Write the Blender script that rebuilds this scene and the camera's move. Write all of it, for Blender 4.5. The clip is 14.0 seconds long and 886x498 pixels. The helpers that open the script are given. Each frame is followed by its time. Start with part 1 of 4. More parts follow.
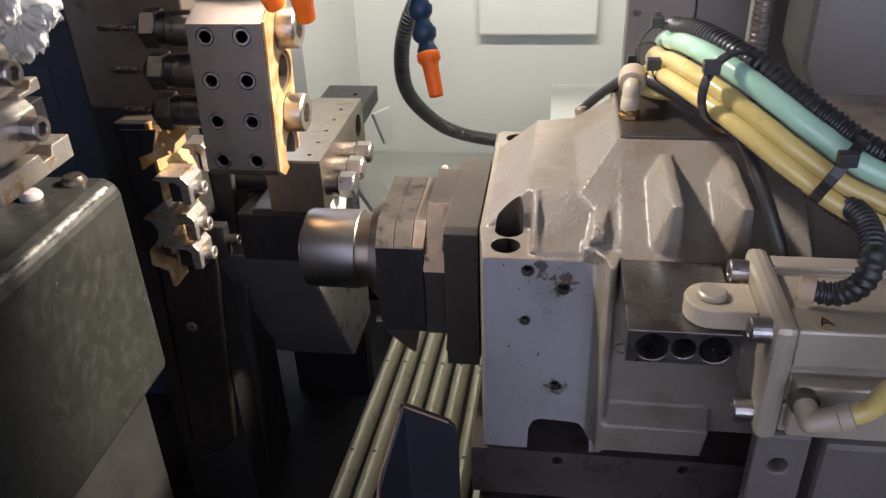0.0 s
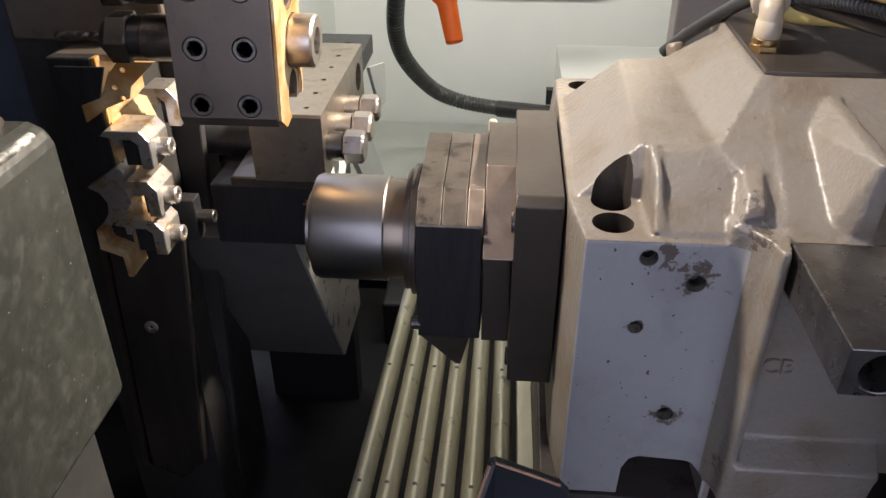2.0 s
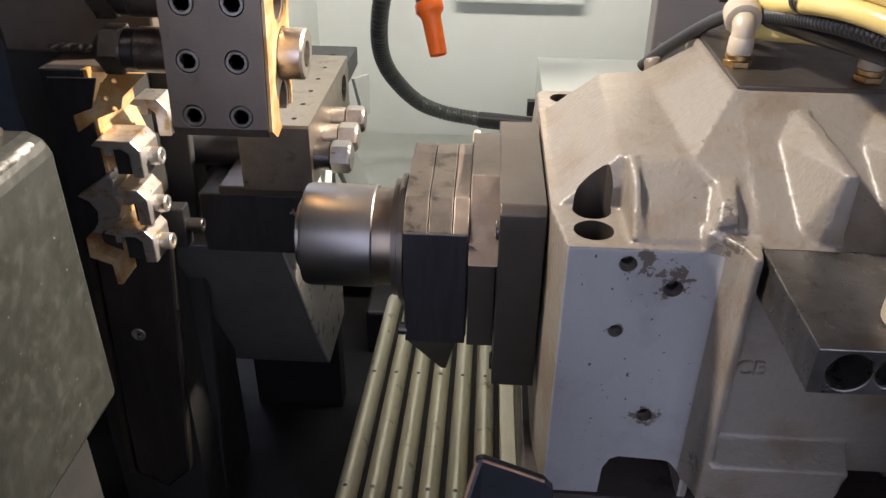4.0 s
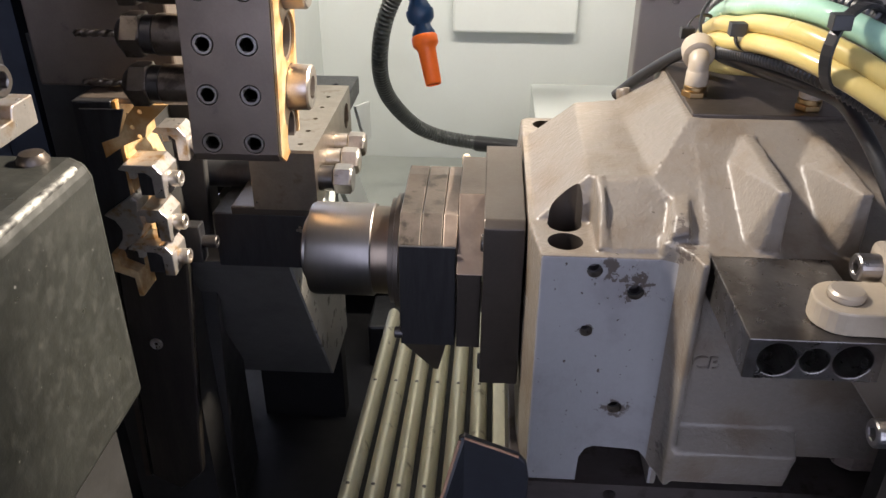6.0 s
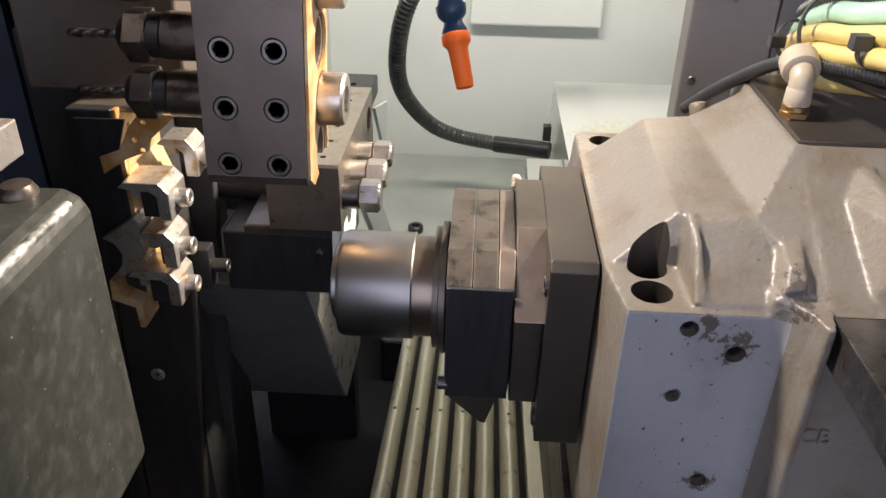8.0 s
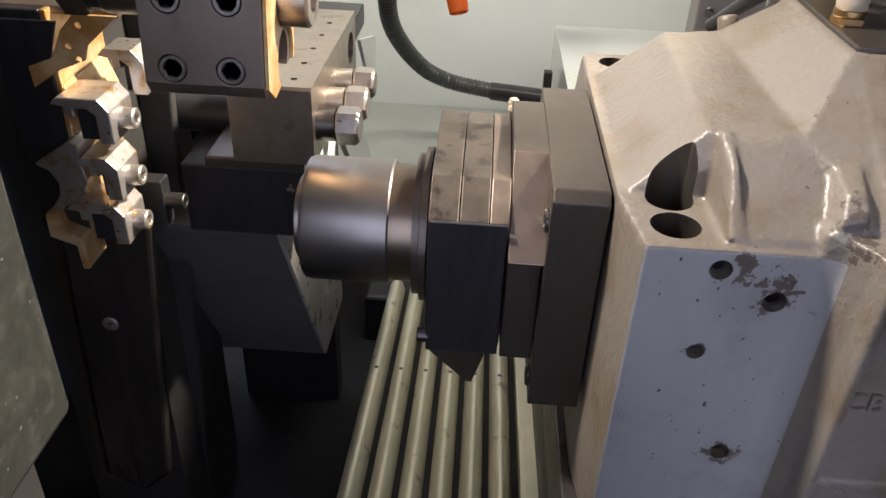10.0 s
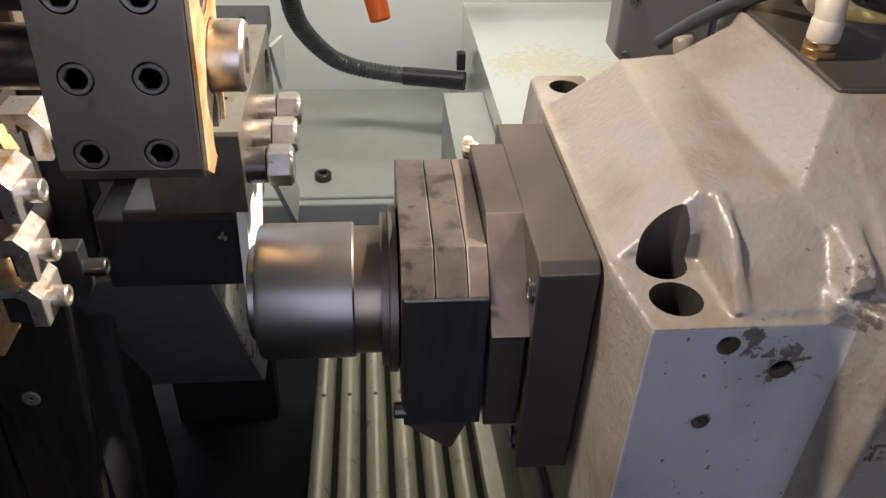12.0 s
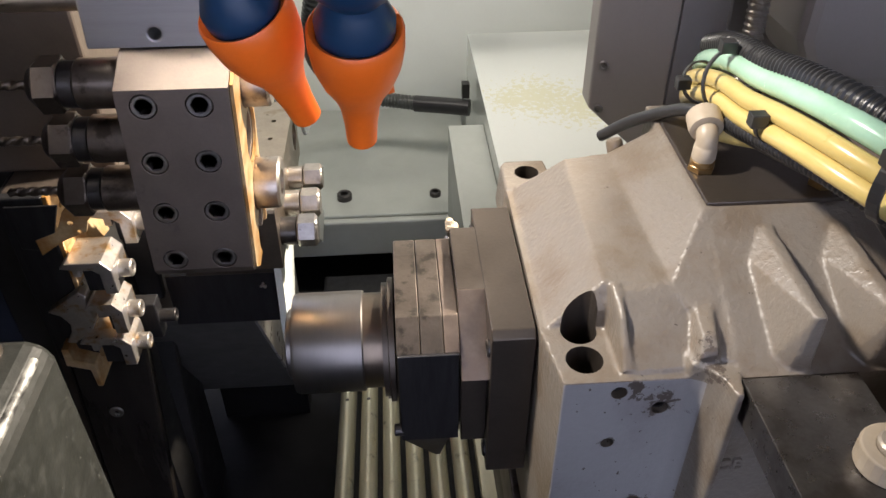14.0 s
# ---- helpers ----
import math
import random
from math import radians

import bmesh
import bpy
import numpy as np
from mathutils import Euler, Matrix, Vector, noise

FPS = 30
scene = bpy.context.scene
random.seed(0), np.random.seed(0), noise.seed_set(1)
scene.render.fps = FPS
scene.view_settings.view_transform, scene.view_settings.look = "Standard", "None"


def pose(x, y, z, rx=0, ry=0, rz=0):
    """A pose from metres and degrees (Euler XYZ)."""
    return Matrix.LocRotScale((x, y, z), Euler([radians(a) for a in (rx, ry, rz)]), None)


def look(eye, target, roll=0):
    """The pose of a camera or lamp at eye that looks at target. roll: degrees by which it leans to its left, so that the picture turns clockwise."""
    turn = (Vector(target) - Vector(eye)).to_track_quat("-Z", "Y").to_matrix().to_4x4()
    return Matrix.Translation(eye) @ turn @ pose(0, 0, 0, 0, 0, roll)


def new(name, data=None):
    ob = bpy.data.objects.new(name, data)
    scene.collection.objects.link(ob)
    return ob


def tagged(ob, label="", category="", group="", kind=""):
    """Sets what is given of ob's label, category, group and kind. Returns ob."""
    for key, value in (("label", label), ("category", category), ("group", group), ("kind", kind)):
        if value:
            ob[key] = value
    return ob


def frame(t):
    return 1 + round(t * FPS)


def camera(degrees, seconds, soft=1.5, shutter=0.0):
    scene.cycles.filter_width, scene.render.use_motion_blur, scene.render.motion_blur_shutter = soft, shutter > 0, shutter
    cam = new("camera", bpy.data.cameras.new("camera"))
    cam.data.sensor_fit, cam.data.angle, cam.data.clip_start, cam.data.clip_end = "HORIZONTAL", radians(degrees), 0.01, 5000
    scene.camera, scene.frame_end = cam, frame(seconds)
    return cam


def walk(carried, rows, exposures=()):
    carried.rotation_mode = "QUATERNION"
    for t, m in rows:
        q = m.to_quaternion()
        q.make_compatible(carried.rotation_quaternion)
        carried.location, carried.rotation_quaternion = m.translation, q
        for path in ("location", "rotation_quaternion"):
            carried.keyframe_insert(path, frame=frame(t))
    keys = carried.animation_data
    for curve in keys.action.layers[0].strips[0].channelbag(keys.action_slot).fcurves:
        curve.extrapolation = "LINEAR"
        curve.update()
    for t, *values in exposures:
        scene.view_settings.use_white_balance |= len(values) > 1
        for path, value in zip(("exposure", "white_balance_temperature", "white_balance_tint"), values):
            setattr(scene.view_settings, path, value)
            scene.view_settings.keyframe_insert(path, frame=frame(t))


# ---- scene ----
cam = camera(58.9, 14.0)
PATH = [
    (0, (0.005, 0.003, 0.546), (-0.265, 1.709, -0.463), -2.4),
    (0.5, (-0.007, 0.018, 0.543), (-0.258, 1.719, -0.479), -2.1),
    (1, (-0.029, 0.04, 0.524), (-0.248, 1.738, -0.511), -1.6),
    (1.5, (-0.046, 0.071, 0.498), (-0.227, 1.768, -0.546), -0.9),
    (2, (-0.055, 0.093, 0.489), (-0.197, 1.79, -0.56), -0.2),
    (2.5, (-0.06, 0.1, 0.485), (-0.17, 1.8, -0.563), 0.3),
    (3, (-0.062, 0.102, 0.484), (-0.152, 1.807, -0.558), 0.6),
    (5.3, (-0.049, 0.053, 0.506), (-0.157, 1.786, -0.486), 0.4),
    (5.5, (-0.05, 0.052, 0.506), (-0.157, 1.79, -0.479), 0.1),
    (6, (-0.049, 0.049, 0.508), (-0.154, 1.791, -0.469), 0.2),
    (6.5, (-0.049, 0.05, 0.507), (-0.154, 1.792, -0.469), 0.1),
    (7, (-0.058, 0.067, 0.504), (-0.158, 1.808, -0.476), 0.2),
    (7.5, (-0.067, 0.088, 0.502), (-0.157, 1.823, -0.488), 0.7),
    (8, (-0.077, 0.102, 0.502), (-0.162, 1.829, -0.505), 1.2),
    (8.5, (-0.077, 0.109, 0.484), (-0.159, 1.826, -0.539), 2.1),
    (8.7, (-0.07, 0.11, 0.475), (-0.156, 1.824, -0.553), 2.4),
    (10.8, (-0.086, 0.155, 0.464), (-0.109, 1.814, -0.653), 2.7),
    (11, (-0.093, 0.158, 0.463), (-0.087, 1.812, -0.662), 2.4),
    (11.5, (-0.098, 0.17, 0.479), (-0.027, 1.81, -0.663), 1.9),
    (12, (-0.096, 0.176, 0.486), (0.08, 1.789, -0.684), 2.2),
    (12.5, (-0.103, 0.173, 0.513), (0.106, 1.754, -0.695), 1.5),
    (13, (-0.101, 0.164, 0.535), (0.087, 1.714, -0.714), 0.5),
    (13.5, (-0.085, 0.144, 0.572), (0.081, 1.696, -0.678), 0.2),
    (14, (-0.084, 0.125, 0.572), (0.022, 1.702, -0.655), -0.2),
]
walk(cam, [(t, look(eye, target, roll)) for t, eye, target, roll in PATH], [(0.0, -0.04), (3.0, 0.10), (6.5, 0.12), (8.5, 0.10), (11.0, 0.06), (13.0, -0.12), (14.0, -0.14)])

# ---- light: added rear-wall fill, two spot lamps, room light through the open door ----
world = bpy.data.worlds.new("room_light")
scene.world = world
world.use_nodes = True
world.node_tree.nodes["Background"].inputs[0].default_value = (0.72, 0.76, 1.0, 1)
world.node_tree.nodes["Background"].inputs[1].default_value = 2.8


def area_lamp(name, at, target, size_x, size_y, watts, colour):
    data = bpy.data.lights.new(name, "AREA")
    data.shape, data.size, data.size_y, data.energy, data.color = "RECTANGLE", size_x, size_y, watts, colour
    ob = new(name, data)
    ob.matrix_world = look(at, target)
    return tagged(ob, kind="structure")


# Unseen lamp added to brighten the rear wall.
area_lamp("work_lamp_light", (-0.03, 0.68, 0.62), (-0.03, 1.03, 0.34), 0.40, 0.04, 2.9, (1.0, 0.91, 0.82))


def spot_lamp(name, at, target, watts, colour, cone, blend, radius):
    data = bpy.data.lights.new(name, "SPOT")
    data.energy, data.color, data.spot_size, data.spot_blend, data.shadow_soft_size = watts, colour, radians(cone), blend, radius
    ob = new(name, data)
    ob.matrix_world = look(at, target)
    return tagged(ob, kind="structure")


spot_lamp("end_lamp_light", (0.30, 0.575, 0.780), (-0.25, 0.405, 0.345), 108.0, (1.0, 0.87, 0.72), 30, 0.4, 0.03)
spot_lamp("side_lamp_light", (-0.36, 0.42, 0.82), (0.03, 0.38, 0.35), 36.0, (1.0, 0.915, 0.83), 25, 0.45, 0.03)


# ---- materials ----
def material(name, colour, rough=0.5, metal=0.0, vary=0.25, scale=40.0, bump=0.1, fine=400.0, second=None, second_at=0.6,
             second_scale=60.0, second_soft=0.06, rough_vary=0.15, stretch=(1, 1, 1), specks=None, speck_scale=500.0, speck_at=0.72, patches=(), patch_colour=None,
             transmission=0.0, coat=0.0, coarse=0.0, coarse_scale=150.0):
    m = bpy.data.materials.new(name)
    m.use_nodes = True
    t = m.node_tree
    b = t.nodes["Principled BSDF"]

    def node(kind, **values):
        n = t.nodes.new(kind)
        for k, v in values.items():
            n.inputs[k].default_value = v
        return n

    def link(a, ai, c, ci):
        t.links.new(a.outputs[ai], c.inputs[ci])

    def mix(fac, a, c):
        n = t.nodes.new("ShaderNodeMix")
        n.data_type = "RGBA"
        t.links.new(fac, n.inputs[0])
        if isinstance(a, tuple):
            n.inputs[6].default_value = (*a, 1)
        else:
            t.links.new(a, n.inputs[6])
        if isinstance(c, tuple):
            n.inputs[7].default_value = (*c, 1)
        else:
            t.links.new(c, n.inputs[7])
        return n.outputs[2]

    def ramp(source, lo, hi):
        n = t.nodes.new("ShaderNodeMapRange")
        n.interpolation_type = "SMOOTHSTEP"
        n.inputs[1].default_value, n.inputs[2].default_value = lo, hi
        t.links.new(source, n.inputs[0])
        return n.outputs[0]

    where = t.nodes.new("ShaderNodeNewGeometry")
    mapping = node("ShaderNodeMapping", Scale=stretch)
    link(where, "Position", mapping, "Vector")

    def noise_at(size, detail=4.0, straight=False, rough_=0.6):
        n = node("ShaderNodeTexNoise", Scale=size, Detail=detail, Roughness=rough_)
        if straight:
            link(where, "Position", n, "Vector")
        else:
            link(mapping, 0, n, "Vector")
        return n.outputs[0]

    broad, grain = noise_at(scale), noise_at(fine, 3.0)
    dark = tuple(c * (1 - vary) for c in colour)
    light = tuple(min(1.0, c * (1 + vary)) for c in colour)
    out = mix(ramp(broad, 0.3, 0.7), dark, light)
    small = mix(ramp(grain, 0.3, 0.7), tuple(c * (1 - vary * 0.6) for c in colour), tuple(min(1.0, c * (1 + vary * 0.6)) for c in colour))
    half = node("ShaderNodeValue")
    half.outputs[0].default_value = 0.4
    out = mix(half.outputs[0], out, small)
    if second:
        out = mix(ramp(noise_at(second_scale, 6.0, True), second_at - second_soft, second_at + second_soft), out, second)
    if specks:
        out = mix(ramp(noise_at(speck_scale, 2.0, True), speck_at, speck_at + 0.03), out, specks)
    for (px, py, pz), radius in patches:
        far = t.nodes.new("ShaderNodeVectorMath")
        far.operation = "DISTANCE"
        link(where, "Position", far, 0)
        far.inputs[1].default_value = (px, py, pz)
        add = t.nodes.new("ShaderNodeMath")
        add.operation = "MULTIPLY_ADD"
        t.links.new(noise_at(190.0, 6.0, True, 0.7), add.inputs[0])
        add.inputs[1].default_value = -radius * 4.4
        link(far, "Value", add, 2)
        out = mix(ramp(add.outputs[0], radius * -1.62, radius * -1.68), out, patch_colour)
    t.links.new(out, b.inputs["Base Color"])
    b.inputs["Metallic"].default_value = metal
    b.inputs["Transmission Weight"].default_value = transmission
    b.inputs["Coat Weight"].default_value = coat
    rr = t.nodes.new("ShaderNodeMapRange")
    rr.inputs[3].default_value, rr.inputs[4].default_value = max(0.03, rough - rough_vary), min(1.0, rough + rough_vary)
    t.links.new(noise_at(scale * 2.3, 5.0), rr.inputs[0])
    t.links.new(rr.outputs[0], b.inputs["Roughness"])
    if bump:
        bn = node("ShaderNodeBump", Strength=bump, Distance=0.0006)
        t.links.new(grain, bn.inputs["Height"])
        if coarse:
            cn = node("ShaderNodeBump", Strength=coarse, Distance=0.0010)
            t.links.new(ramp(noise_at(coarse_scale, 3.0, True, 0.55), 0.42, 0.72), cn.inputs["Height"])
            t.links.new(cn.outputs[0], bn.inputs["Normal"])
        t.links.new(bn.outputs[0], b.inputs["Normal"])
    return m


PATCHES = (((0.013, 0.319, 0.341), 0.0100), ((0.002, 0.319, 0.350), 0.0068), ((0.026, 0.316, 0.363), 0.0095), ((0.010, 0.318, 0.280), 0.0065), ((0.028, 0.31, 0.264), 0.006), ((-0.006, 0.318, 0.320), 0.004), ((0.0262, 0.3220, 0.3705), 0.0050), ((0.0245, 0.3180, 0.3640), 0.0055))
CAST = material("cast_iron_painted_grey", (0.168, 0.147, 0.124), 0.38, 0.0, 0.14, 30, 0.5, 420, second=(0.128, 0.100, 0.073), second_at=0.55, second_scale=30, second_soft=0.12, coarse=0.16, coarse_scale=330.0,
                specks=(0.05, 0.035, 0.025), speck_scale=330, speck_at=0.735,
                patches=PATCHES,
                patch_colour=(0.075, 0.06, 0.05))
# Casting paint lightened and cooled: room light put into the front's colour.
COOL_LIT_PAINT = material("cool_lit_front_paint", (0.240, 0.234, 0.238), 0.34, 0.0, 0.08, 30, 0.3, 420, second=(0.20, 0.19, 0.195), second_at=0.60, second_scale=30, second_soft=0.12,
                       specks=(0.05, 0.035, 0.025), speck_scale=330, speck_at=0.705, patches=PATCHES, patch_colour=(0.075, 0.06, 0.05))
PANEL_PAINT = material("painted_grey_casting", (0.10, 0.088, 0.08), 0.5, 0.0, 0.1, 40, 0.4, 500, specks=(0.06, 0.045, 0.035), speck_scale=260, speck_at=0.74)
STEEL = material("turned_bright_steel", (0.235, 0.218, 0.208), 0.36, 1.0, 0.08, 60, 0.0, 900, stretch=(3, 0.6, 0.6), rough_vary=0.05)
NECK = material("brown_turned_steel", (0.20, 0.16, 0.125), 0.34, 1.0, 0.12, 60, 0.0, 900, stretch=(3, 0.6, 0.6), rough_vary=0.06)
STEEL_WORN = material("worn_tool_steel", (0.44, 0.40, 0.36), 0.38, 1.0, 0.22, 70, 0.1, 600, second=(0.16, 0.13, 0.11), second_at=0.66)
PLATE_STEEL = material("dull_brown_steel", (0.085, 0.071, 0.060), 0.36, 0.7, 0.14, 40, 0.12, 700, second=(0.062, 0.050, 0.042), second_at=0.60, second_scale=40, second_soft=0.14)
PLATE_TOP = material("stained_ground_steel", (0.105, 0.088, 0.075), 0.36, 0.75, 0.25, 60, 0.12, 600, second=(0.05, 0.043, 0.037), second_at=0.58, second_scale=110)
# Nose steel made paler: the reflected sheen is in the base colour.
MID_STEEL = material("brown_steel_paled_for_sheen", (0.20, 0.158, 0.13), 0.38, 0.8, 0.2, 60, 0.1, 600, second=(0.20, 0.15, 0.12), second_at=0.6, second_scale=70, second_soft=0.15)
BLOCK_STEEL = material("worn_ground_block", (0.15, 0.14, 0.132), 0.30, 0.85, 0.22, 60, 0.08, 700, second=(0.085, 0.075, 0.068), second_at=0.55, second_scale=55, second_soft=0.14)
BLACK_STEEL = material("blackened_steel", (0.035, 0.035, 0.038), 0.38, 0.6, 0.3, 80, 0.15, 500, stretch=(2, 2, 0.3), specks=(0.16, 0.15, 0.14), speck_scale=420, speck_at=0.76)
BLUE_BLACK = material("blue_black_oxide_steel", (0.028, 0.027, 0.029), 0.4, 0.5, 0.35, 120, 0.12, 500, stretch=(2.5, 2.5, 0.25))
GANG_STEEL = material("ground_grey_tool_block", (0.21, 0.172, 0.145), 0.46, 0.85, 0.12, 45, 0.1, 800, second=(0.13, 0.11, 0.10), second_at=0.66)
AMBER_STEEL = material("steel_with_amber_oil_film", (0.62, 0.46, 0.26), 0.36, 0.45, 0.25, 55, 0.1, 500, second=(0.42, 0.21, 0.06), second_at=0.50, second_scale=70, second_soft=0.15, coat=0.3)
CLAMP_STEEL = material("bright_clamp_steel", (0.54, 0.51, 0.48), 0.32, 0.85, 0.20, 90, 0.08, 700, second=(0.38, 0.25, 0.12), second_at=0.59, second_scale=90, second_soft=0.1)
DRILL_STEEL = material("oily_dark_tool_steel", (0.15, 0.125, 0.105), 0.34, 0.9, 0.25, 80, 0.1, 600, second=(0.07, 0.055, 0.045), second_at=0.58, second_scale=90)
ALUMINIUM = material("milled_aluminium", (0.36, 0.345, 0.34), 0.40, 0.8, 0.08, 60, 0.08, 900, stretch=(0.4, 1, 6))
CROSS_STEEL = material("oily_pale_steel", (0.40, 0.34, 0.275), 0.34, 1.0, 0.15, 60, 0.08, 600, second=(0.30, 0.24, 0.18), second_at=0.62)
MOTOR = material("brown_filmed_paint", (0.17, 0.135, 0.115), 0.45, 0.0, 0.12, 30, 0.2, 400, second=(0.11, 0.085, 0.07), second_at=0.58)
BRACKET = material("black_bracket_paint", (0.011, 0.012, 0.016), 0.45, 0.0, 0.3, 60, 0.2, 300, second=(0.05, 0.025, 0.015), second_at=0.72, second_scale=90)
RUST = material("rusty_bare_edge", (0.26, 0.15, 0.09), 0.6, 0.2, 0.4, 150, 0.3, 500)
COVER = material("black_painted_sheet", (0.020, 0.021, 0.019), 0.36, 0.0, 0.30, 35, 0.3, 300, second=(0.036, 0.037, 0.034), second_at=0.60, second_scale=160, second_soft=0.14, specks=(0.14, 0.14, 0.13), speck_scale=430, speck_at=0.715, rough_vary=0.22)
WORN_EDGE = material("worn_bare_edge", (0.30, 0.30, 0.28), 0.5, 0.3, 0.4, 120, 0.2, 400, second=(0.03, 0.03, 0.03), second_at=0.52, second_scale=110, second_soft=0.1)
COLUMN = material("glossy_black_column", (0.050, 0.044, 0.039), 0.16, 0.5, 0.3, 30, 0.04, 300, stretch=(3, 3, 0.5), rough_vary=0.15)
COLUMN_MATT = material("dull_black_guard", (0.035, 0.034, 0.033), 0.5, 0.2, 0.3, 30, 0.1, 300)
# Guard grey raised so that the side towards the lamp reads as lit.
GUARD_SIDE = material("lamp_lit_guard_grey", (0.28, 0.27, 0.25), 0.3, 0.2, 0.2, 30, 0.1, 300)
GUARD_PAINT = material("dark_grey_guard_paint", (0.080, 0.077, 0.072), 0.45, 0.0, 0.2, 30, 0.1, 300)
NAVY = material("dark_blue_black_bellows", (0.024, 0.030, 0.046), 0.55, 0.0, 0.3, 40, 0.2, 300)
WALL = material("pale_grey_green_paint", (0.70, 0.735, 0.70), 0.45, 0.0, 0.03, 6, 0.03, 300, second=(0.64, 0.67, 0.63), second_at=0.66, second_scale=8, second_soft=0.2, rough_vary=0.06)
WALL_GLOSS = material("glossy_pale_paint", (0.66, 0.69, 0.655), 0.16, 0.0, 0.03, 6, 0.02, 300, rough_vary=0.06, coat=0.4, patches=(((0.055, 0.80, 0.226), 0.055), ((0.09, 0.78, 0.226), 0.05), ((0.03, 0.80, 0.226), 0.035)), patch_colour=(0.62, 0.62, 0.46))
# Wall paint darkened to stand for the weaker light on shelf and step.
SHELF = material("dimmed_grey_green_paint", (0.40, 0.425, 0.395), 0.40, 0.0, 0.06, 10, 0.05, 300, second=(0.33, 0.35, 0.32), second_at=0.6, second_scale=12, second_soft=0.2)
CABINET = material("warm_grey_enamel", (0.32, 0.292, 0.28), 0.38, 0.0, 0.05, 12, 0.05, 400, rough_vary=0.06)
FLOOR = material("near_black_matt", (0.004, 0.004, 0.0045), 0.9, 0.0, 0.4, 20, 0.2, 200)
RIBBED = material("ribbed_cover_metal", (0.60, 0.575, 0.44), 0.42, 0.45, 0.2, 40, 0.08, 500, stretch=(1, 0.12, 1), second=(0.20, 0.18, 0.12), second_at=0.66, second_scale=60, specks=(0.06, 0.05, 0.03), speck_scale=300, speck_at=0.75)
ORANGE = material("orange_plastic", (0.95, 0.17, 0.015), 0.38, 0.0, 0.06, 60, 0.05, 500, rough_vary=0.06)
BLUE = material("blue_plastic", (0.010, 0.040, 0.095), 0.36, 0.0, 0.12, 60, 0.05, 500, rough_vary=0.06)
RUBBER = material("black_rubber", (0.022, 0.022, 0.023), 0.36, 0.0, 0.25, 80, 0.1, 500)
GREY_HOSE = material("black_corrugated_hose", (0.055, 0.060, 0.056), 0.34, 0.0, 0.25, 80, 0.1, 500)
YELLOW = material("yellow_hose", (0.50, 0.385, 0.135), 0.30, 0.0, 0.08, 50, 0.04, 500, rough_vary=0.08, coat=0.3)
GREEN = material("pale_green_hose", (0.32, 0.52, 0.39), 0.25, 0.0, 0.10, 50, 0.04, 500, rough_vary=0.08, coat=0.4)
CREAM = material("aged_cream_plastic", (0.34, 0.285, 0.215), 0.42, 0.0, 0.10, 60, 0.08, 500)
BRASS = material("brass", (0.34, 0.23, 0.11), 0.36, 1.0, 0.15, 90, 0.08, 500)
CYL_ALU = material("anodised_cylinder", (0.36, 0.31, 0.25), 0.40, 0.35, 0.08, 50, 0.06, 700, stretch=(0.3, 1, 1))
BOLT = material("socket_bolt_steel", (0.36, 0.34, 0.33), 0.33, 1.0, 0.2, 120, 0.08, 700)
BLACK_BOLT = material("blackened_bolt", (0.08, 0.075, 0.075), 0.35, 0.9, 0.2, 120, 0.08, 700)
TAN_DISC = material("tan_label", (0.36, 0.27, 0.18), 0.5, 0.0, 0.1)
INK = material("dark_ink", (0.03, 0.025, 0.02), 0.6, 0.0, 0.1)
PLASTIC_BAG = material("crumpled_clear_plastic", (0.75, 0.76, 0.78), 0.18, 0.0, 0.1, 40, 0.2, 200, transmission=0.55)
RED = material("red_plastic", (0.35, 0.03, 0.06), 0.4, 0.0, 0.1)
RAIL = material("dark_guideway", (0.10, 0.085, 0.08), 0.38, 0.6, 0.2, 40, 0.1, 400, stretch=(0.4, 1, 1), second=(0.06, 0.045, 0.04), second_at=0.6)
LAMP_GLOW = bpy.data.materials.new("lamp_diffuser")
LAMP_GLOW.use_nodes = True
LAMP_GLOW.node_tree.nodes["Principled BSDF"].inputs["Emission Color"].default_value = (1, 0.92, 0.8, 1)
LAMP_GLOW.node_tree.nodes["Principled BSDF"].inputs["Emission Strength"].default_value = 3.0


# ---- building helpers ----
def thing(name, at, label, category, group="", kind=""):
    ob = new(name)
    ob.empty_display_size = 0.01
    ob.location = at
    return tagged(ob, label, category, group, kind)


def world_of(ob):
    m = Matrix.Translation(ob.location)
    while ob.parent:
        ob = ob.parent
        m = Matrix.Translation(ob.location) @ m
    return m


def part(name, bm, mat, parent=None, label="", bevel=0.0, smooth=False, segments=2):
    """One mesh object; the bmesh is in world metres."""
    if parent:
        bm.transform(world_of(parent).inverted())
    me = bpy.data.meshes.new(name)
    bmesh.ops.recalc_face_normals(bm, faces=bm.faces)
    bm.to_mesh(me)
    bm.free()
    me.materials.append(mat)
    ob = new(name, me)
    if parent:
        ob.parent = parent
    if smooth:
        me.shade_smooth()
        me.set_sharp_from_angle(angle=radians(38))
    if bevel:
        mod = ob.modifiers.new("edge", "BEVEL")
        mod.width, mod.segments, mod.limit_method, mod.angle_limit = bevel, segments, "ANGLE", radians(35)
    if label:
        ob["label"] = label
    return ob


def solid(name, bm, mat, label, category, kind="", group="", bevel=0.0, smooth=False):
    return tagged(part(name, bm, mat, None, "", bevel, smooth), label, category, group, kind)


def join(*bms):
    out = bms[0]
    for b in bms[1:]:
        me = bpy.data.meshes.new("tmp")
        b.to_mesh(me)
        b.free()
        out.from_mesh(me)
        bpy.data.meshes.remove(me)
    return out


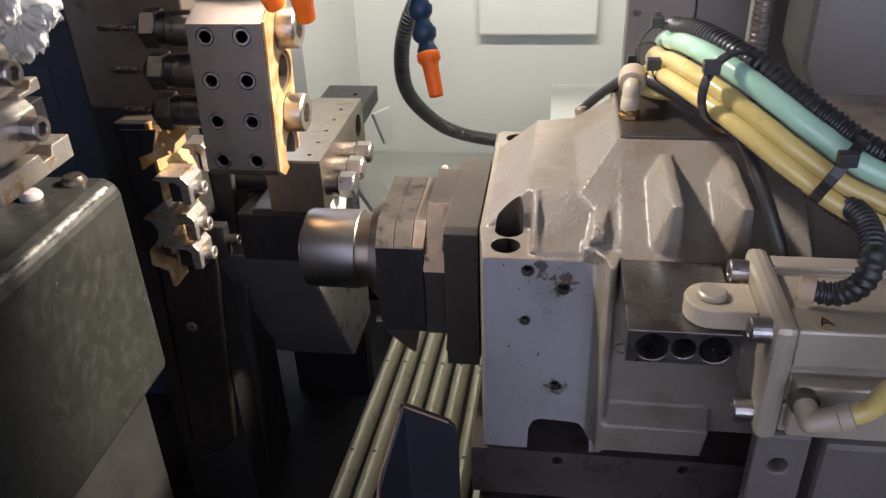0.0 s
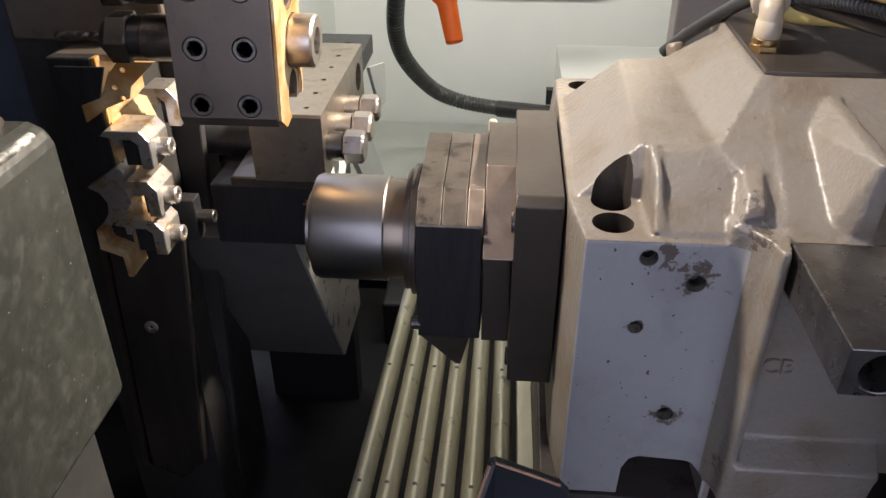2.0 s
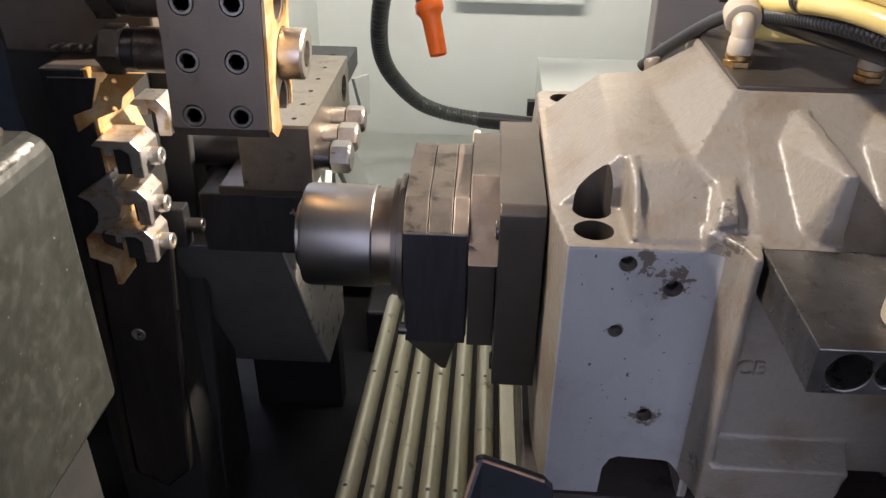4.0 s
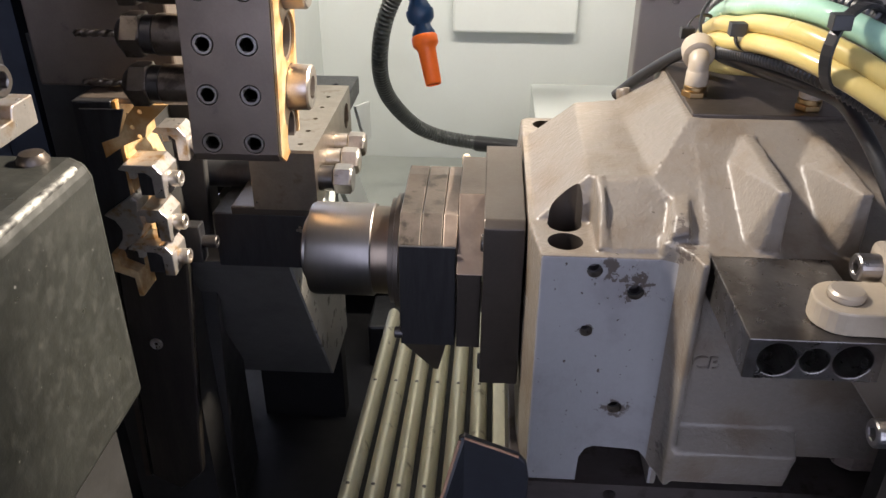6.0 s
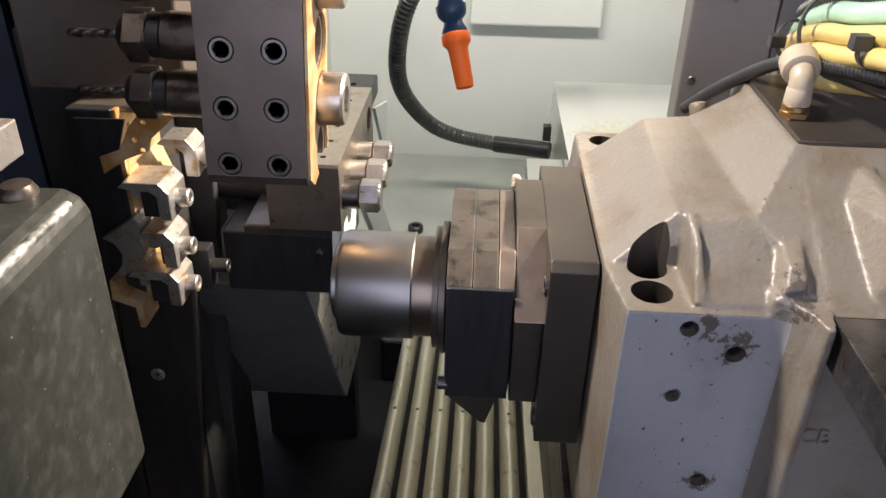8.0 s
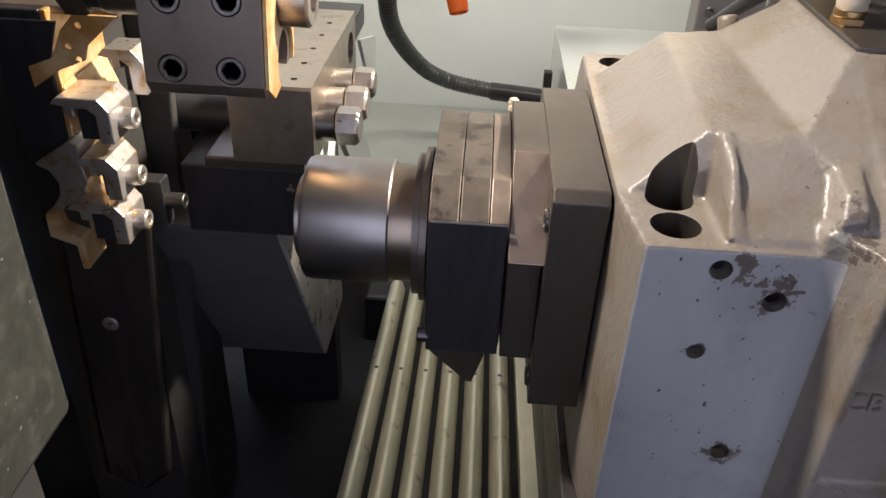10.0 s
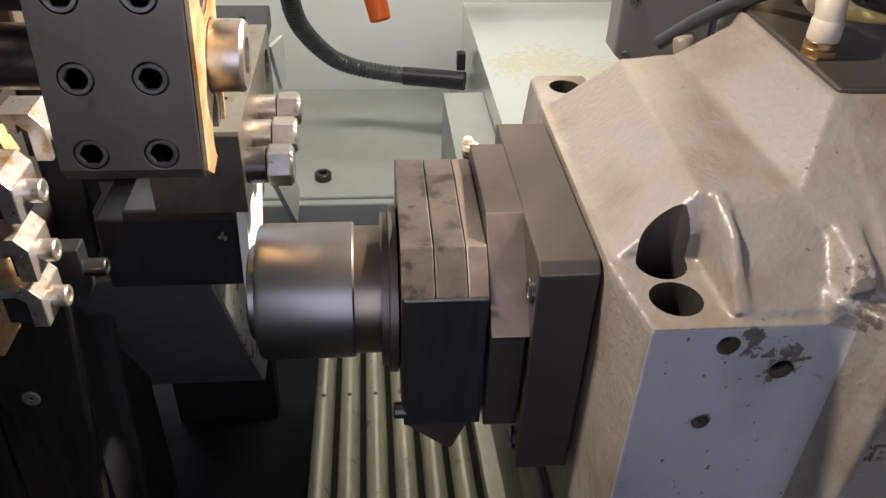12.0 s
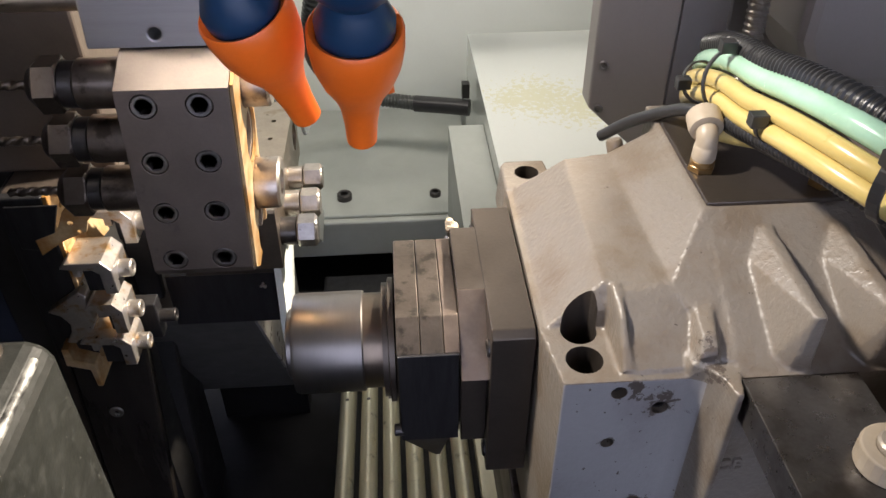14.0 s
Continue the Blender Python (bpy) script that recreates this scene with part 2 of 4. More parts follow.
def box(x0, x1, y0, y1, z0, z1):
    bm = bmesh.new()
    bmesh.ops.create_cube(bm, size=1)
    bm.transform(Matrix.Translation(((x0 + x1) / 2, (y0 + y1) / 2, (z0 + z1) / 2)) @ Matrix.Diagonal((x1 - x0, y1 - y0, z1 - z0, 1)))
    return bm


def hull(*points):
    bm = bmesh.new()
    for p in points:
        bm.verts.new(p)
    made = bmesh.ops.convex_hull(bm, input=bm.verts)
    bmesh.ops.delete(bm, geom=[v for v in made["geom_interior"] if isinstance(v, bmesh.types.BMVert)], context="VERTS")
    bmesh.ops.dissolve_limit(bm, angle_limit=radians(1), verts=bm.verts, edges=bm.edges)
    return bm


def prism_x(profile, x0, x1):
    """A (y, z) outline drawn out along x."""
    return extrude([(x0, y, z) for y, z in profile], (x1 - x0, 0, 0))


def prism_y(profile, y0, y1):
    return extrude([(x, y0, z) for x, z in profile], (0, y1 - y0, 0))


def prism_z(profile, z0, z1):
    return extrude([(x, y, z0) for x, y in profile], (0, 0, z1 - z0))


def extrude(points, by):
    bm = bmesh.new()
    f = bm.faces.new([bm.verts.new(p) for p in points])
    made = bmesh.ops.extrude_face_region(bm, geom=[f])
    bmesh.ops.translate(bm, verts=[v for v in made["geom"] if isinstance(v, bmesh.types.BMVert)], vec=by)
    bmesh.ops.recalc_face_normals(bm, faces=bm.faces)
    return bm


def toward(at, axis):
    return Matrix.Translation(at) @ Vector(axis).to_track_quat("Z", "Y").to_matrix().to_4x4()


def lathe(profile, at, axis, seg=28):
    """Turn (radius, height[, hexagonal]) rows about an axis; ends are closed."""
    bm = bmesh.new()
    rings = []
    for row in profile:
        r, h = row[0], row[1]
        six = len(row) > 2 and row[2]
        ring = []
        for k in range(seg):
            a = 2 * math.pi * k / seg
            rr = r / math.cos((a % (math.pi / 3)) - math.pi / 6) * 0.93 if six else r
            ring.append(bm.verts.new((rr * math.cos(a), rr * math.sin(a), h)))
        rings.append(ring)
    for a, b in zip(rings, rings[1:]):
        for k in range(seg):
            bm.faces.new((a[k], a[(k + 1) % seg], b[(k + 1) % seg], b[k]))
    bm.faces.new(rings[0][::-1])
    bm.faces.new(rings[-1])
    bm.transform(toward(at, axis))
    return bm


def cylinder(r, at, axis, length, seg=28):
    return lathe([(r, 0), (r, length)], at, axis, seg)


def cap_screw(at, axis, r=0.005, length=0.006, six=0.5):
    """A socket head standing on a face, with a round rim and a hexagonal socket."""
    return lathe([(r, -0.001), (r, length - r * 0.12), (r * 0.88, length), (r * six * 1.12, length), (r * six, length - r * 0.1, True), (r * six * 0.96, length * 0.45, True)], at, axis, 24)


def hex_bolt(at, axis, r=0.007, length=0.010):
    return lathe([(r * 0.95, 0, True), (r, 0.0008, True), (r, length - 0.0015, True), (r * 0.86, length), (r * 0.3, length)], at, axis, 36)


def cut(bm, *cutters):
    """The solid with the cutters taken out of it."""
    a, b = bpy.data.meshes.new("a"), bpy.data.meshes.new("b")
    bm.to_mesh(a)
    bm.free()
    c = join(*cutters)
    bmesh.ops.recalc_face_normals(c, faces=c.faces)
    c.to_mesh(b)
    c.free()
    oa, ob = new("a", a), new("b", b)
    mod = oa.modifiers.new("cut", "BOOLEAN")
    mod.operation, mod.object, mod.solver, mod.use_self = "DIFFERENCE", ob, "EXACT", True
    made = bpy.data.meshes.new_from_object(oa.evaluated_get(bpy.context.evaluated_depsgraph_get()))
    out = bmesh.new()
    out.from_mesh(made)
    for o in (oa, ob):
        bpy.data.objects.remove(o)
    for me in (a, b, made):
        bpy.data.meshes.remove(me)
    return out


def cast(voxel, rounds, *bms):
    """Solids grown together into one casting with softened edges."""
    me = bpy.data.meshes.new("c")
    bm = join(*bms)
    bmesh.ops.recalc_face_normals(bm, faces=bm.faces)
    bm.to_mesh(me)
    bm.free()
    ob = new("c", me)
    mod = ob.modifiers.new("grow", "REMESH")
    mod.mode, mod.voxel_size = "VOXEL", voxel
    mod = ob.modifiers.new("soft", "SMOOTH")
    mod.factor, mod.iterations = 0.5, rounds
    made = bpy.data.meshes.new_from_object(ob.evaluated_get(bpy.context.evaluated_depsgraph_get()))
    out = bmesh.new()
    out.from_mesh(made)
    bpy.data.objects.remove(ob)
    bpy.data.meshes.remove(me)
    bpy.data.meshes.remove(made)
    return out


def glide(points, steps=10):
    """A smooth line through the points."""
    p = [Vector(q) for q in points]
    p = [2 * p[0] - p[1]] + p + [2 * p[-1] - p[-2]]
    out = []
    for i in range(1, len(p) - 2):
        a, b, c, d = p[i - 1:i + 3]
        for k in range(steps):
            s = k / steps
            out.append(0.5 * (2 * b + (c - a) * s + (2 * a - 5 * b + 4 * c - d) * s * s + (3 * b - a - 3 * c + d) * s ** 3))
    out.append(p[-2])
    return out


def tube(points, r, seg=14, steps=10, pitch=0.0, depth=0.12, shift=(0, 0, 0)):
    """A hose along the points; with a pitch it is corrugated."""
    line = [q + Vector(shift) for q in glide(points, steps)]
    if pitch:
        fine, left = [line[0]], 0.0
        for a, b in zip(line, line[1:]):
            n = max(1, round((b - a).length / (pitch / 4)))
            fine += [a.lerp(b, (k + 1) / n) for k in range(n)]
        line = fine
    bm = bmesh.new()
    rings, side = [], Vector((0.31, 0.2, 0.93))
    for i, q in enumerate(line):
        way = (line[min(i + 1, len(line) - 1)] - line[max(i - 1, 0)]).normalized()
        side = (side - way * side.dot(way)).normalized()
        up = way.cross(side)
        rr = r * (1 - depth * (i % 4 in (0, 1))) if pitch else r
        rings.append([bm.verts.new(q + rr * (math.cos(2 * math.pi * k / seg) * side + math.sin(2 * math.pi * k / seg) * up)) for k in range(seg)])
    for a, b in zip(rings, rings[1:]):
        for k in range(seg):
            bm.faces.new((a[k], a[(k + 1) % seg], b[(k + 1) % seg], b[k]))
    bm.faces.new(rings[0][::-1])
    bm.faces.new(rings[-1])
    return bm


def ball(r, at, seg=20):
    bm = bmesh.new()
    bmesh.ops.create_uvsphere(bm, u_segments=seg, v_segments=seg // 2, radius=r)
    bm.transform(Matrix.Translation(at))
    return bm


# ---- the enclosure ----
def slab(name, bm, mat, label, category="wall"):
    return solid(name, bm, mat, label, category, "structure")


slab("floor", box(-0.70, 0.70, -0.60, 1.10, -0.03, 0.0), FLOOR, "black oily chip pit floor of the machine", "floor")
slab("wall_back", box(-0.263, 0.70, 1.03, 1.06, 0.0, 1.25), WALL, "pale grey-green painted rear wall of the enclosure")
slab("wall_left", box(-0.293, -0.263, 0.80, 1.06, 0.0, 1.25), WALL, "pale grey-green painted side wall of the enclosure")
slab("wall_side_left", box(-0.72, -0.70, -0.60, 1.06, 0.0, 1.25), COLUMN_MATT, "dark side wall behind the tool slides")
slab("wall_side_right", box(0.70, 0.72, -0.60, 1.06, 0.0, 1.25), WALL, "pale painted end wall of the enclosure")
slab("wall_front_low", box(-0.70, 0.70, -0.63, -0.60, 0.0, 0.22), CABINET, "grey sill below the open machine door")
slab("wall_front_high", box(-0.70, 0.70, -0.63, -0.60, 1.0, 1.25), CABINET, "grey lintel above the open machine door")
slab("ceiling", box(-0.72, 0.72, -0.63, 1.06, 1.25, 1.28), CABINET, "grey sheet roof of the enclosure", "ceiling")
slab("wall_bellows", join(*[box(-0.70 + 0.035 * k, -0.70 + 0.035 * k + 0.030, 0.60 + 0.006 * (k % 2), 0.64, 0.0, 1.2) for k in range(12)], box(-0.72, -0.285, 0.635, 0.65, 0, 1.2)), NAVY,
     "dark blue-black folded slide cover")
# Body for the added wall lamp, placed outside the view.
lamp = thing("work_lamp", (-0.03, 0.68, 1.25), "long lamp added out of view to light the rear wall", "lamp")
part("housing", join(box(-0.24, 0.18, 0.660, 0.700, 0.637, 0.67), box(-0.16, -0.14, 0.67, 0.69, 0.67, 1.249), box(0.10, 0.12, 0.67, 0.69, 0.67, 1.249)), CABINET, lamp, bevel=0.004)
part("diffuser", box(-0.22, 0.16, 0.668, 0.692, 0.630, 0.6365), LAMP_GLOW, lamp, "glowing white diffuser")

end_lamp = thing("work_lamp", (0.30, 0.60, 0.80), "small spot lamp bracketed on the end cover", "lamp")
part("housing", lathe([(0.028, 0), (0.030, 0.002), (0.030, 0.05), (0.018, 0.07)], (0.308, 0.5780, 0.786), (0.56, 0.215, 0.42), 32), CABINET, end_lamp, smooth=True)
part("bracket", box(0.345, 0.365, 0.585, 0.599, 0.80, 0.85), CABINET, end_lamp)

side_lamp = thing("work_lamp", (-0.38, 0.425, 1.25), "small spot lamp hanging beside the tool slides", "lamp")
part("housing", lathe([(0.036, 0), (0.038, 0.002), (0.038, 0.05), (0.022, 0.07)], (-0.366, 0.4206, 0.828), (-0.39, 0.04, 0.47), 32), CABINET, side_lamp, smooth=True)
part("stem", box(-0.405, -0.385, 0.414, 0.434, 0.86, 1.249), CABINET, side_lamp)

# rear shelf with its folded lip, and the pale boxes beside it
shelf = thing("rear_shelf", (-0.15, 0.9, 0.0), "pale grey-green sheet metal shelf at the rear", "shelf", kind="structure")
part("top_sheet", box(-0.262, -0.002, 0.795, 1.029, 0.090, 0.100), SHELF, shelf, bevel=0.002)
part("lip", box(-0.262, -0.030, 0.785, 0.794, 0.055, 0.098), SHELF, shelf, bevel=0.002)
part("bolt", cap_screw((-0.142, 0.827, 0.1), (0, 0, 1), 0.008, 0.007), BLACK_BOLT, shelf, "black socket bolt")
part("bolt", cap_screw((-0.045, 0.827, 0.1), (0, 0, 1), 0.006, 0.005), BLACK_BOLT, shelf, "black socket bolt")
slab("rear_box", join(box(0.0, 0.45, 0.47, 0.957, 0.0, 0.226)), WALL_GLOSS, "pale painted box cover behind the spindle head", "cover")
slab("rear_step_box", box(-0.034, -0.0005, 0.58, 0.788, 0.0, 0.205), SHELF, "lower pale painted step beside the box cover", "cover")
raised = thing("raised_panel", (-0.02, 1.03, 0.27), "raised pale panel screwed onto the rear wall", "panel", kind="structure")
part("sheet", box(-0.096, 0.054, 1.012, 1.0295, 0.271, 0.42), WALL, raised, bevel=0.003)

# ---- grey cabinet panels on the far side ----
cab = thing("grey_cabinet", (0.1, 0.66, 0.226), "warm grey enamelled cabinet with folded sheet panels", "cabinet", kind="structure")
part("front_panel", hull((0.058, 0.638, 0.299), (0.058, 0.638, 0.9), (0.105, 0.612, 0.9), (0.105, 0.612, 0.262), (0.058, 0.66, 0.299), (0.058, 0.66, 0.9), (0.105, 0.66, 0.262), (0.105, 0.66, 0.9)), CABINET, cab, bevel=0.0015)
part("side_panel", hull((0.106, 0.612, 0.9), (0.106, 0.612, 0.227), (0.150, 0.640, 0.9), (0.150, 0.640, 0.227), (0.106, 0.68, 0.9), (0.106, 0.68, 0.227), (0.150, 0.68, 0.9), (0.150, 0.68, 0.227)), CABINET, cab, bevel=0.0015)
for z in (0.334, 0.300, 0.392):
    part("screw", cap_screw((0.0645, 0.6335, z), (-0.45, -0.9, 0), 0.0034, 0.0016), BOLT, cab, "small bright screw")
part("screw", cap_screw((0.080, 0.6255, 0.392), (-0.45, -0.9, 0), 0.0034, 0.0016), BOLT, cab, "small bright screw")
recess = thing("grey_recess_panel", (0.2, 0.74, 0.226), "recessed warm grey panel behind the flexible conduit", "panel", kind="structure")
part("sheet", box(0.150, 0.42, 0.74, 0.76, 0.227, 0.9), CABINET, recess, bevel=0.002)
part("fold", box(0.168, 0.176, 0.69, 0.7395, 0.227, 0.9), CABINET, recess, bevel=0.002)
door = thing("grey_end_cover", (0.28, 0.6, 0.226), "rounded grey enamelled cover at the end", "cover", kind="structure")
part("sheet", hull((0.186, 0.600, 0.36), (0.186, 0.600, 0.9), (0.45, 0.600, 0.9), (0.45, 0.600, 0.30), (0.200, 0.600, 0.33), (0.186, 0.68, 0.36), (0.186, 0.68, 0.9), (0.45, 0.68, 0.9), (0.45, 0.68, 0.30), (0.200, 0.68, 0.33)), CABINET, door, bevel=0.008)
part("stand", box(0.26, 0.44, 0.62, 0.67, 0.227, 0.34), CABINET, door)
solid("flexible_conduit", tube([(0.165, 0.63, 0.228), (0.152, 0.60, 0.33), (0.150, 0.60, 0.42), (0.158, 0.605, 0.55), (0.17, 0.61, 0.9)], 0.007, 14, 16, 0.004, 0.14), STEEL_WORN, "braided steel flexible conduit beside the grey cabinet", "conduit", smooth=True)

# ---- rear hose and coolant nozzle ----
rear_hose = thing("rear_hose", (-0.03, 0.9, 0.1), "black corrugated hose looping down the rear wall", "hose")
part("corrugated_hose", tube([(0.02, 0.80, 0.437), (-0.06, 0.785, 0.435), (-0.108, 0.77, 0.405), (-0.142, 0.775, 0.352), (-0.155, 0.79, 0.302), (-0.155, 0.83, 0.252), (-0.134, 0.885, 0.200), (-0.105, 0.905, 0.178), (-0.060, 0.90, 0.172)], 0.0082, 16, 12, 0.0042, 0.10), GREY_HOSE, rear_hose, smooth=True)
part("end_sleeve", tube([(-0.062, 0.90, 0.172), (-0.035, 0.892, 0.173), (-0.004, 0.882, 0.174)], 0.0090, 18, 6), RUBBER, rear_hose, "smooth black end sleeve", smooth=True)
part("wall_clip", box(-0.012, -0.004, 0.884, 0.894, 0.184, 0.200), BLACK_BOLT, rear_hose)
part("fitting", cylinder(0.011, (0.015, 0.80, 0.437), (1, 0.02, 0.0), 0.05), BLACK_BOLT, rear_hose, smooth=True)


def nozzle(name, tip, up, size, label, segments=3, tilt=(0.0, 0.0, 1.0), slim=False):
    """A jointed coolant nozzle: an orange spout, then blue ball joints."""
    way = (Vector(up) - Vector(tip)).normalized()
    th = thing(name, up, label, "nozzle", "coolant nozzles")
    s = size
    if slim:
        outline = [(0.40, 0.3), (0.44, 0.0), (0.54, 0.03), (0.57, 0.4), (0.62, 2.3), (0.68, 2.55), (0.86, 2.75), (0.90, 2.85), (0.90, 3.3), (0.84, 3.4), (0.6, 3.3)]
    else:
        outline = [(0.20, 0.05), (0.30, 0.0), (0.35, 0.05), (0.37, 0.6), (0.44, 1.2), (0.56, 1.6), (0.76, 2.0), (0.92, 2.5), (0.98, 3.0), (0.97, 3.35), (0.92, 3.42), (0.84, 3.38), (0.6, 3.0)]
    part("spout", lathe([(r * s, h * s) for r, h in outline], tip, way, 28), ORANGE, th, "orange plastic spout", smooth=True)
    at = Vector(tip) + way * (3.35 * s)
    bend = way.copy()
    for k in range(segments):
        bend = (bend * 0.8 + Vector(tilt) * 0.2).normalized()
        part("joint", lathe([(0.60 * s, -0.35 * s), (0.78 * s, -0.1 * s), (0.80 * s, 0.25 * s), (0.62 * s, 0.62 * s), (0.58 * s, 0.80 * s), (0.88 * s, 1.15 * s), (0.95 * s, 1.5 * s), (0.95 * s, 1.78 * s), (0.8 * s, 1.80 * s)], at, bend, 28), BLUE, th, "blue plastic ball joint", smooth=True)
        at = at + bend * (1.72 * s)
    part("feed_pipe", tube([at - bend * 0.01, at + bend * 0.04, (at.x + bend.x * 0.06, at.y + bend.y * 0.06, 0.9), (at.x + bend.x * 0.06, at.y + bend.y * 0.06, 1.25)], 0.6 * s), BLUE, th, smooth=True)
    return th


nozzle("coolant_nozzle", (-0.0890, 0.5970, 0.3355), (-0.0969, 0.6125, 0.3652), 0.0105, "orange and blue jointed coolant nozzle hanging before the rear wall", 5, (-0.10, 0.10, 1.0), True)
nozzle("coolant_nozzle", (-0.0928, 0.3030, 0.4705), (-0.0918, 0.2890, 0.5070), 0.0112, "orange and blue jointed coolant nozzle hanging beside another", 4, (0.02, -0.15, 1.0))
nozzle("coolant_nozzle", (-0.1070, 0.3108, 0.4734), (-0.1165, 0.2980, 0.5064), 0.0112, "orange and blue jointed coolant nozzle hanging beside another", 4, (-0.1, -0.12, 1.0))

# ---- spindle head: painted casting ----
FRONT_X = -0.0265
head = thing("headstock", (0.04, 0.38, 0.234), "grey painted cast iron spindle head with chipped paint", "spindle head")


def fin(x, w=0.0022):
    """A wedge-shaped cooling fin: a level ridge, a steep side and a broad sloping side."""
    return hull((x - w, 0.3135, 0.3880), (x + w, 0.3135, 0.3880), (x - w * 1.4, 0.3135, 0.3700), (x + w, 0.3135, 0.3650), (x - w, 0.364, 0.3905), (x + w, 0.364, 0.3905),
                (x - 0.0125, 0.362, 0.382), (x - 0.0105, 0.3200, 0.3600), (x - 0.006, 0.3150, 0.3560), (x + w * 1.6, 0.3150, 0.3560), (x + w * 1.6, 0.370, 0.378), (x, 0.372, 0.36), (x - 0.0125, 0.362, 0.36))


shell = cast(0.00095, 4,
             prism_z([(-0.0305, 0.348), (FRONT_X, 0.319), (0.0335, 0.319), (0.0335, 0.46), (-0.0305, 0.46)], 0.235, 0.3553),
             prism_z([(0.020, 0.3195), (0.026, 0.3170), (0.0300, 0.3110), (0.0318, 0.3035), (0.0345, 0.3035), (0.0365, 0.3125), (0.038, 0.33), (0.020, 0.33)], 0.250, 0.362),
             box(0.030, 0.120, 0.3125, 0.46, 0.262, 0.361),
             hull((0.034, 0.3125, 0.2780), (0.086, 0.3125, 0.2780), (0.034, 0.33, 0.28), (0.034, 0.33, 0.252), (0.086, 0.33, 0.252), (0.086, 0.33, 0.28), (0.034, 0.3020, 0.2705), (0.0850, 0.3020, 0.2705), (0.034, 0.3030, 0.253), (0.083, 0.3030, 0.253)),
             hull((-0.030, 0.349, 0.3535), (-0.030, 0.450, 0.3535), (-0.0068, 0.352, 0.3757), (-0.0050, 0.4410, 0.3772), (0.0185, 0.3465, 0.3778), (0.0153, 0.4423, 0.3787),
                  (-0.030, 0.349, 0.34), (-0.030, 0.450, 0.34), (0.0185, 0.3465, 0.34), (0.05, 0.45, 0.34), (0.05, 0.36, 0.34)),
             hull((0.0153, 0.4423, 0.3787), (0.0185, 0.3465, 0.3778), (0.0356, 0.3720, 0.3944), (0.0363, 0.4240, 0.3932), (0.040, 0.3720, 0.3944), (0.040, 0.4423, 0.3932),
                  (0.0153, 0.4423, 0.34), (0.0185, 0.3465, 0.34), (0.05, 0.3465, 0.34), (0.05, 0.4423, 0.34)),
             hull((0.0187, 0.3455, 0.3772), (0.0362, 0.3718, 0.3940), (0.045, 0.3718, 0.3940), (0.045, 0.3250, 0.3670), (0.030, 0.3300, 0.3690), (0.0190, 0.34, 0.35), (0.045, 0.32, 0.35), (0.045, 0.38, 0.35)),
             prism_x([(0.3720, 0.3940), (0.46, 0.3940), (0.46, 0.34), (0.3125, 0.34), (0.3125, 0.3605)], 0.037, 0.120),
             hull((-0.0015, 0.3465, 0.3752), (0.0190, 0.3465, 0.3772), (0.0270, 0.3450, 0.3735), (-0.0005, 0.3215, 0.3573), (0.0255, 0.3215, 0.3580), (-0.003, 0.3205, 0.354), (0.0225, 0.3205, 0.354), (-0.004, 0.36, 0.34), (0.024, 0.36, 0.34), (-0.003, 0.3205, 0.34), (0.0225, 0.3205, 0.34), (0.019, 0.356, 0.3772), (-0.003, 0.356, 0.3752)),
             hull((-0.0040, 0.350, 0.3765), (-0.0008, 0.350, 0.3768), (-0.0032, 0.336, 0.3722), (-0.0010, 0.336, 0.3722), (-0.0042, 0.3212, 0.3570), (-0.0002, 0.3212, 0.3575), (-0.0048, 0.350, 0.35), (0.0, 0.350, 0.35)),
             hull((0.0255, 0.343, 0.3742), (0.0330, 0.343, 0.3752), (0.0242, 0.325, 0.3712), (0.0292, 0.325, 0.3722), (0.0228, 0.3192, 0.3655), (0.0298, 0.3192, 0.3672), (0.0215, 0.3185, 0.350), (0.0325, 0.3185, 0.350), (0.0190, 0.344, 0.35), (0.036, 0.344, 0.35)),
             hull((0.0285, 0.3220, 0.3650), (0.0390, 0.3160, 0.3625), (0.0390, 0.342, 0.3755), (0.0285, 0.343, 0.3745), (0.0285, 0.3220, 0.345), (0.0390, 0.3160, 0.345), (0.0390, 0.342, 0.345), (0.0285, 0.343, 0.345)),
             fin(0.0595), fin(0.0885),
             hull((-0.033, 0.447, 0.335), (-0.033, 0.470, 0.335), (-0.006, 0.476, 0.335), (-0.006, 0.447, 0.335), (-0.031, 0.449, 0.357), (-0.031, 0.470, 0.357), (-0.028, 0.474, 0.357), (-0.008, 0.474, 0.357), (-0.006, 0.449, 0.357)))
bores = [cylinder(0.0072, (-0.0163, 0.331, 0.335), (0, 0, 1), 0.04), cylinder(0.0072, (-0.0155, 0.3465, 0.335), (0, 0, 1), 0.06), cylinder(0.0062, (-0.0185, 0.462, 0.335), (0, 0, 1), 0.04),
         cylinder(0.0032, (-0.005, 0.300, 0.349), (0, 1, 0), 0.04), cylinder(0.0034, (0.012, 0.300, 0.3395), (0, 1, 0), 0.04), cylinder(0.0027, (-0.006, 0.300, 0.320), (0, 1, 0), 0.04), cylinder(0.0032, (0.010, 0.300, 0.280), (0, 1, 0), 0.04),
         prism_y([(-0.004, 0.22), (-0.003, 0.250), (-0.0005, 0.2555), (0.003, 0.2572), (0.0235, 0.2560), (0.0265, 0.253), (0.0295, 0.248), (0.0300, 0.22)], 0.29, 0.355)]
shell = part("casting", cut(shell, *bores), CAST, head, "grey painted casting with brown oil film and chipped holes", smooth=True)
shell.data.set_sharp_from_angle(angle=radians(50))
shell.data.materials.append(PLATE_STEEL)
shell.data.materials.append(COOL_LIT_PAINT)
base = world_of(head).translation
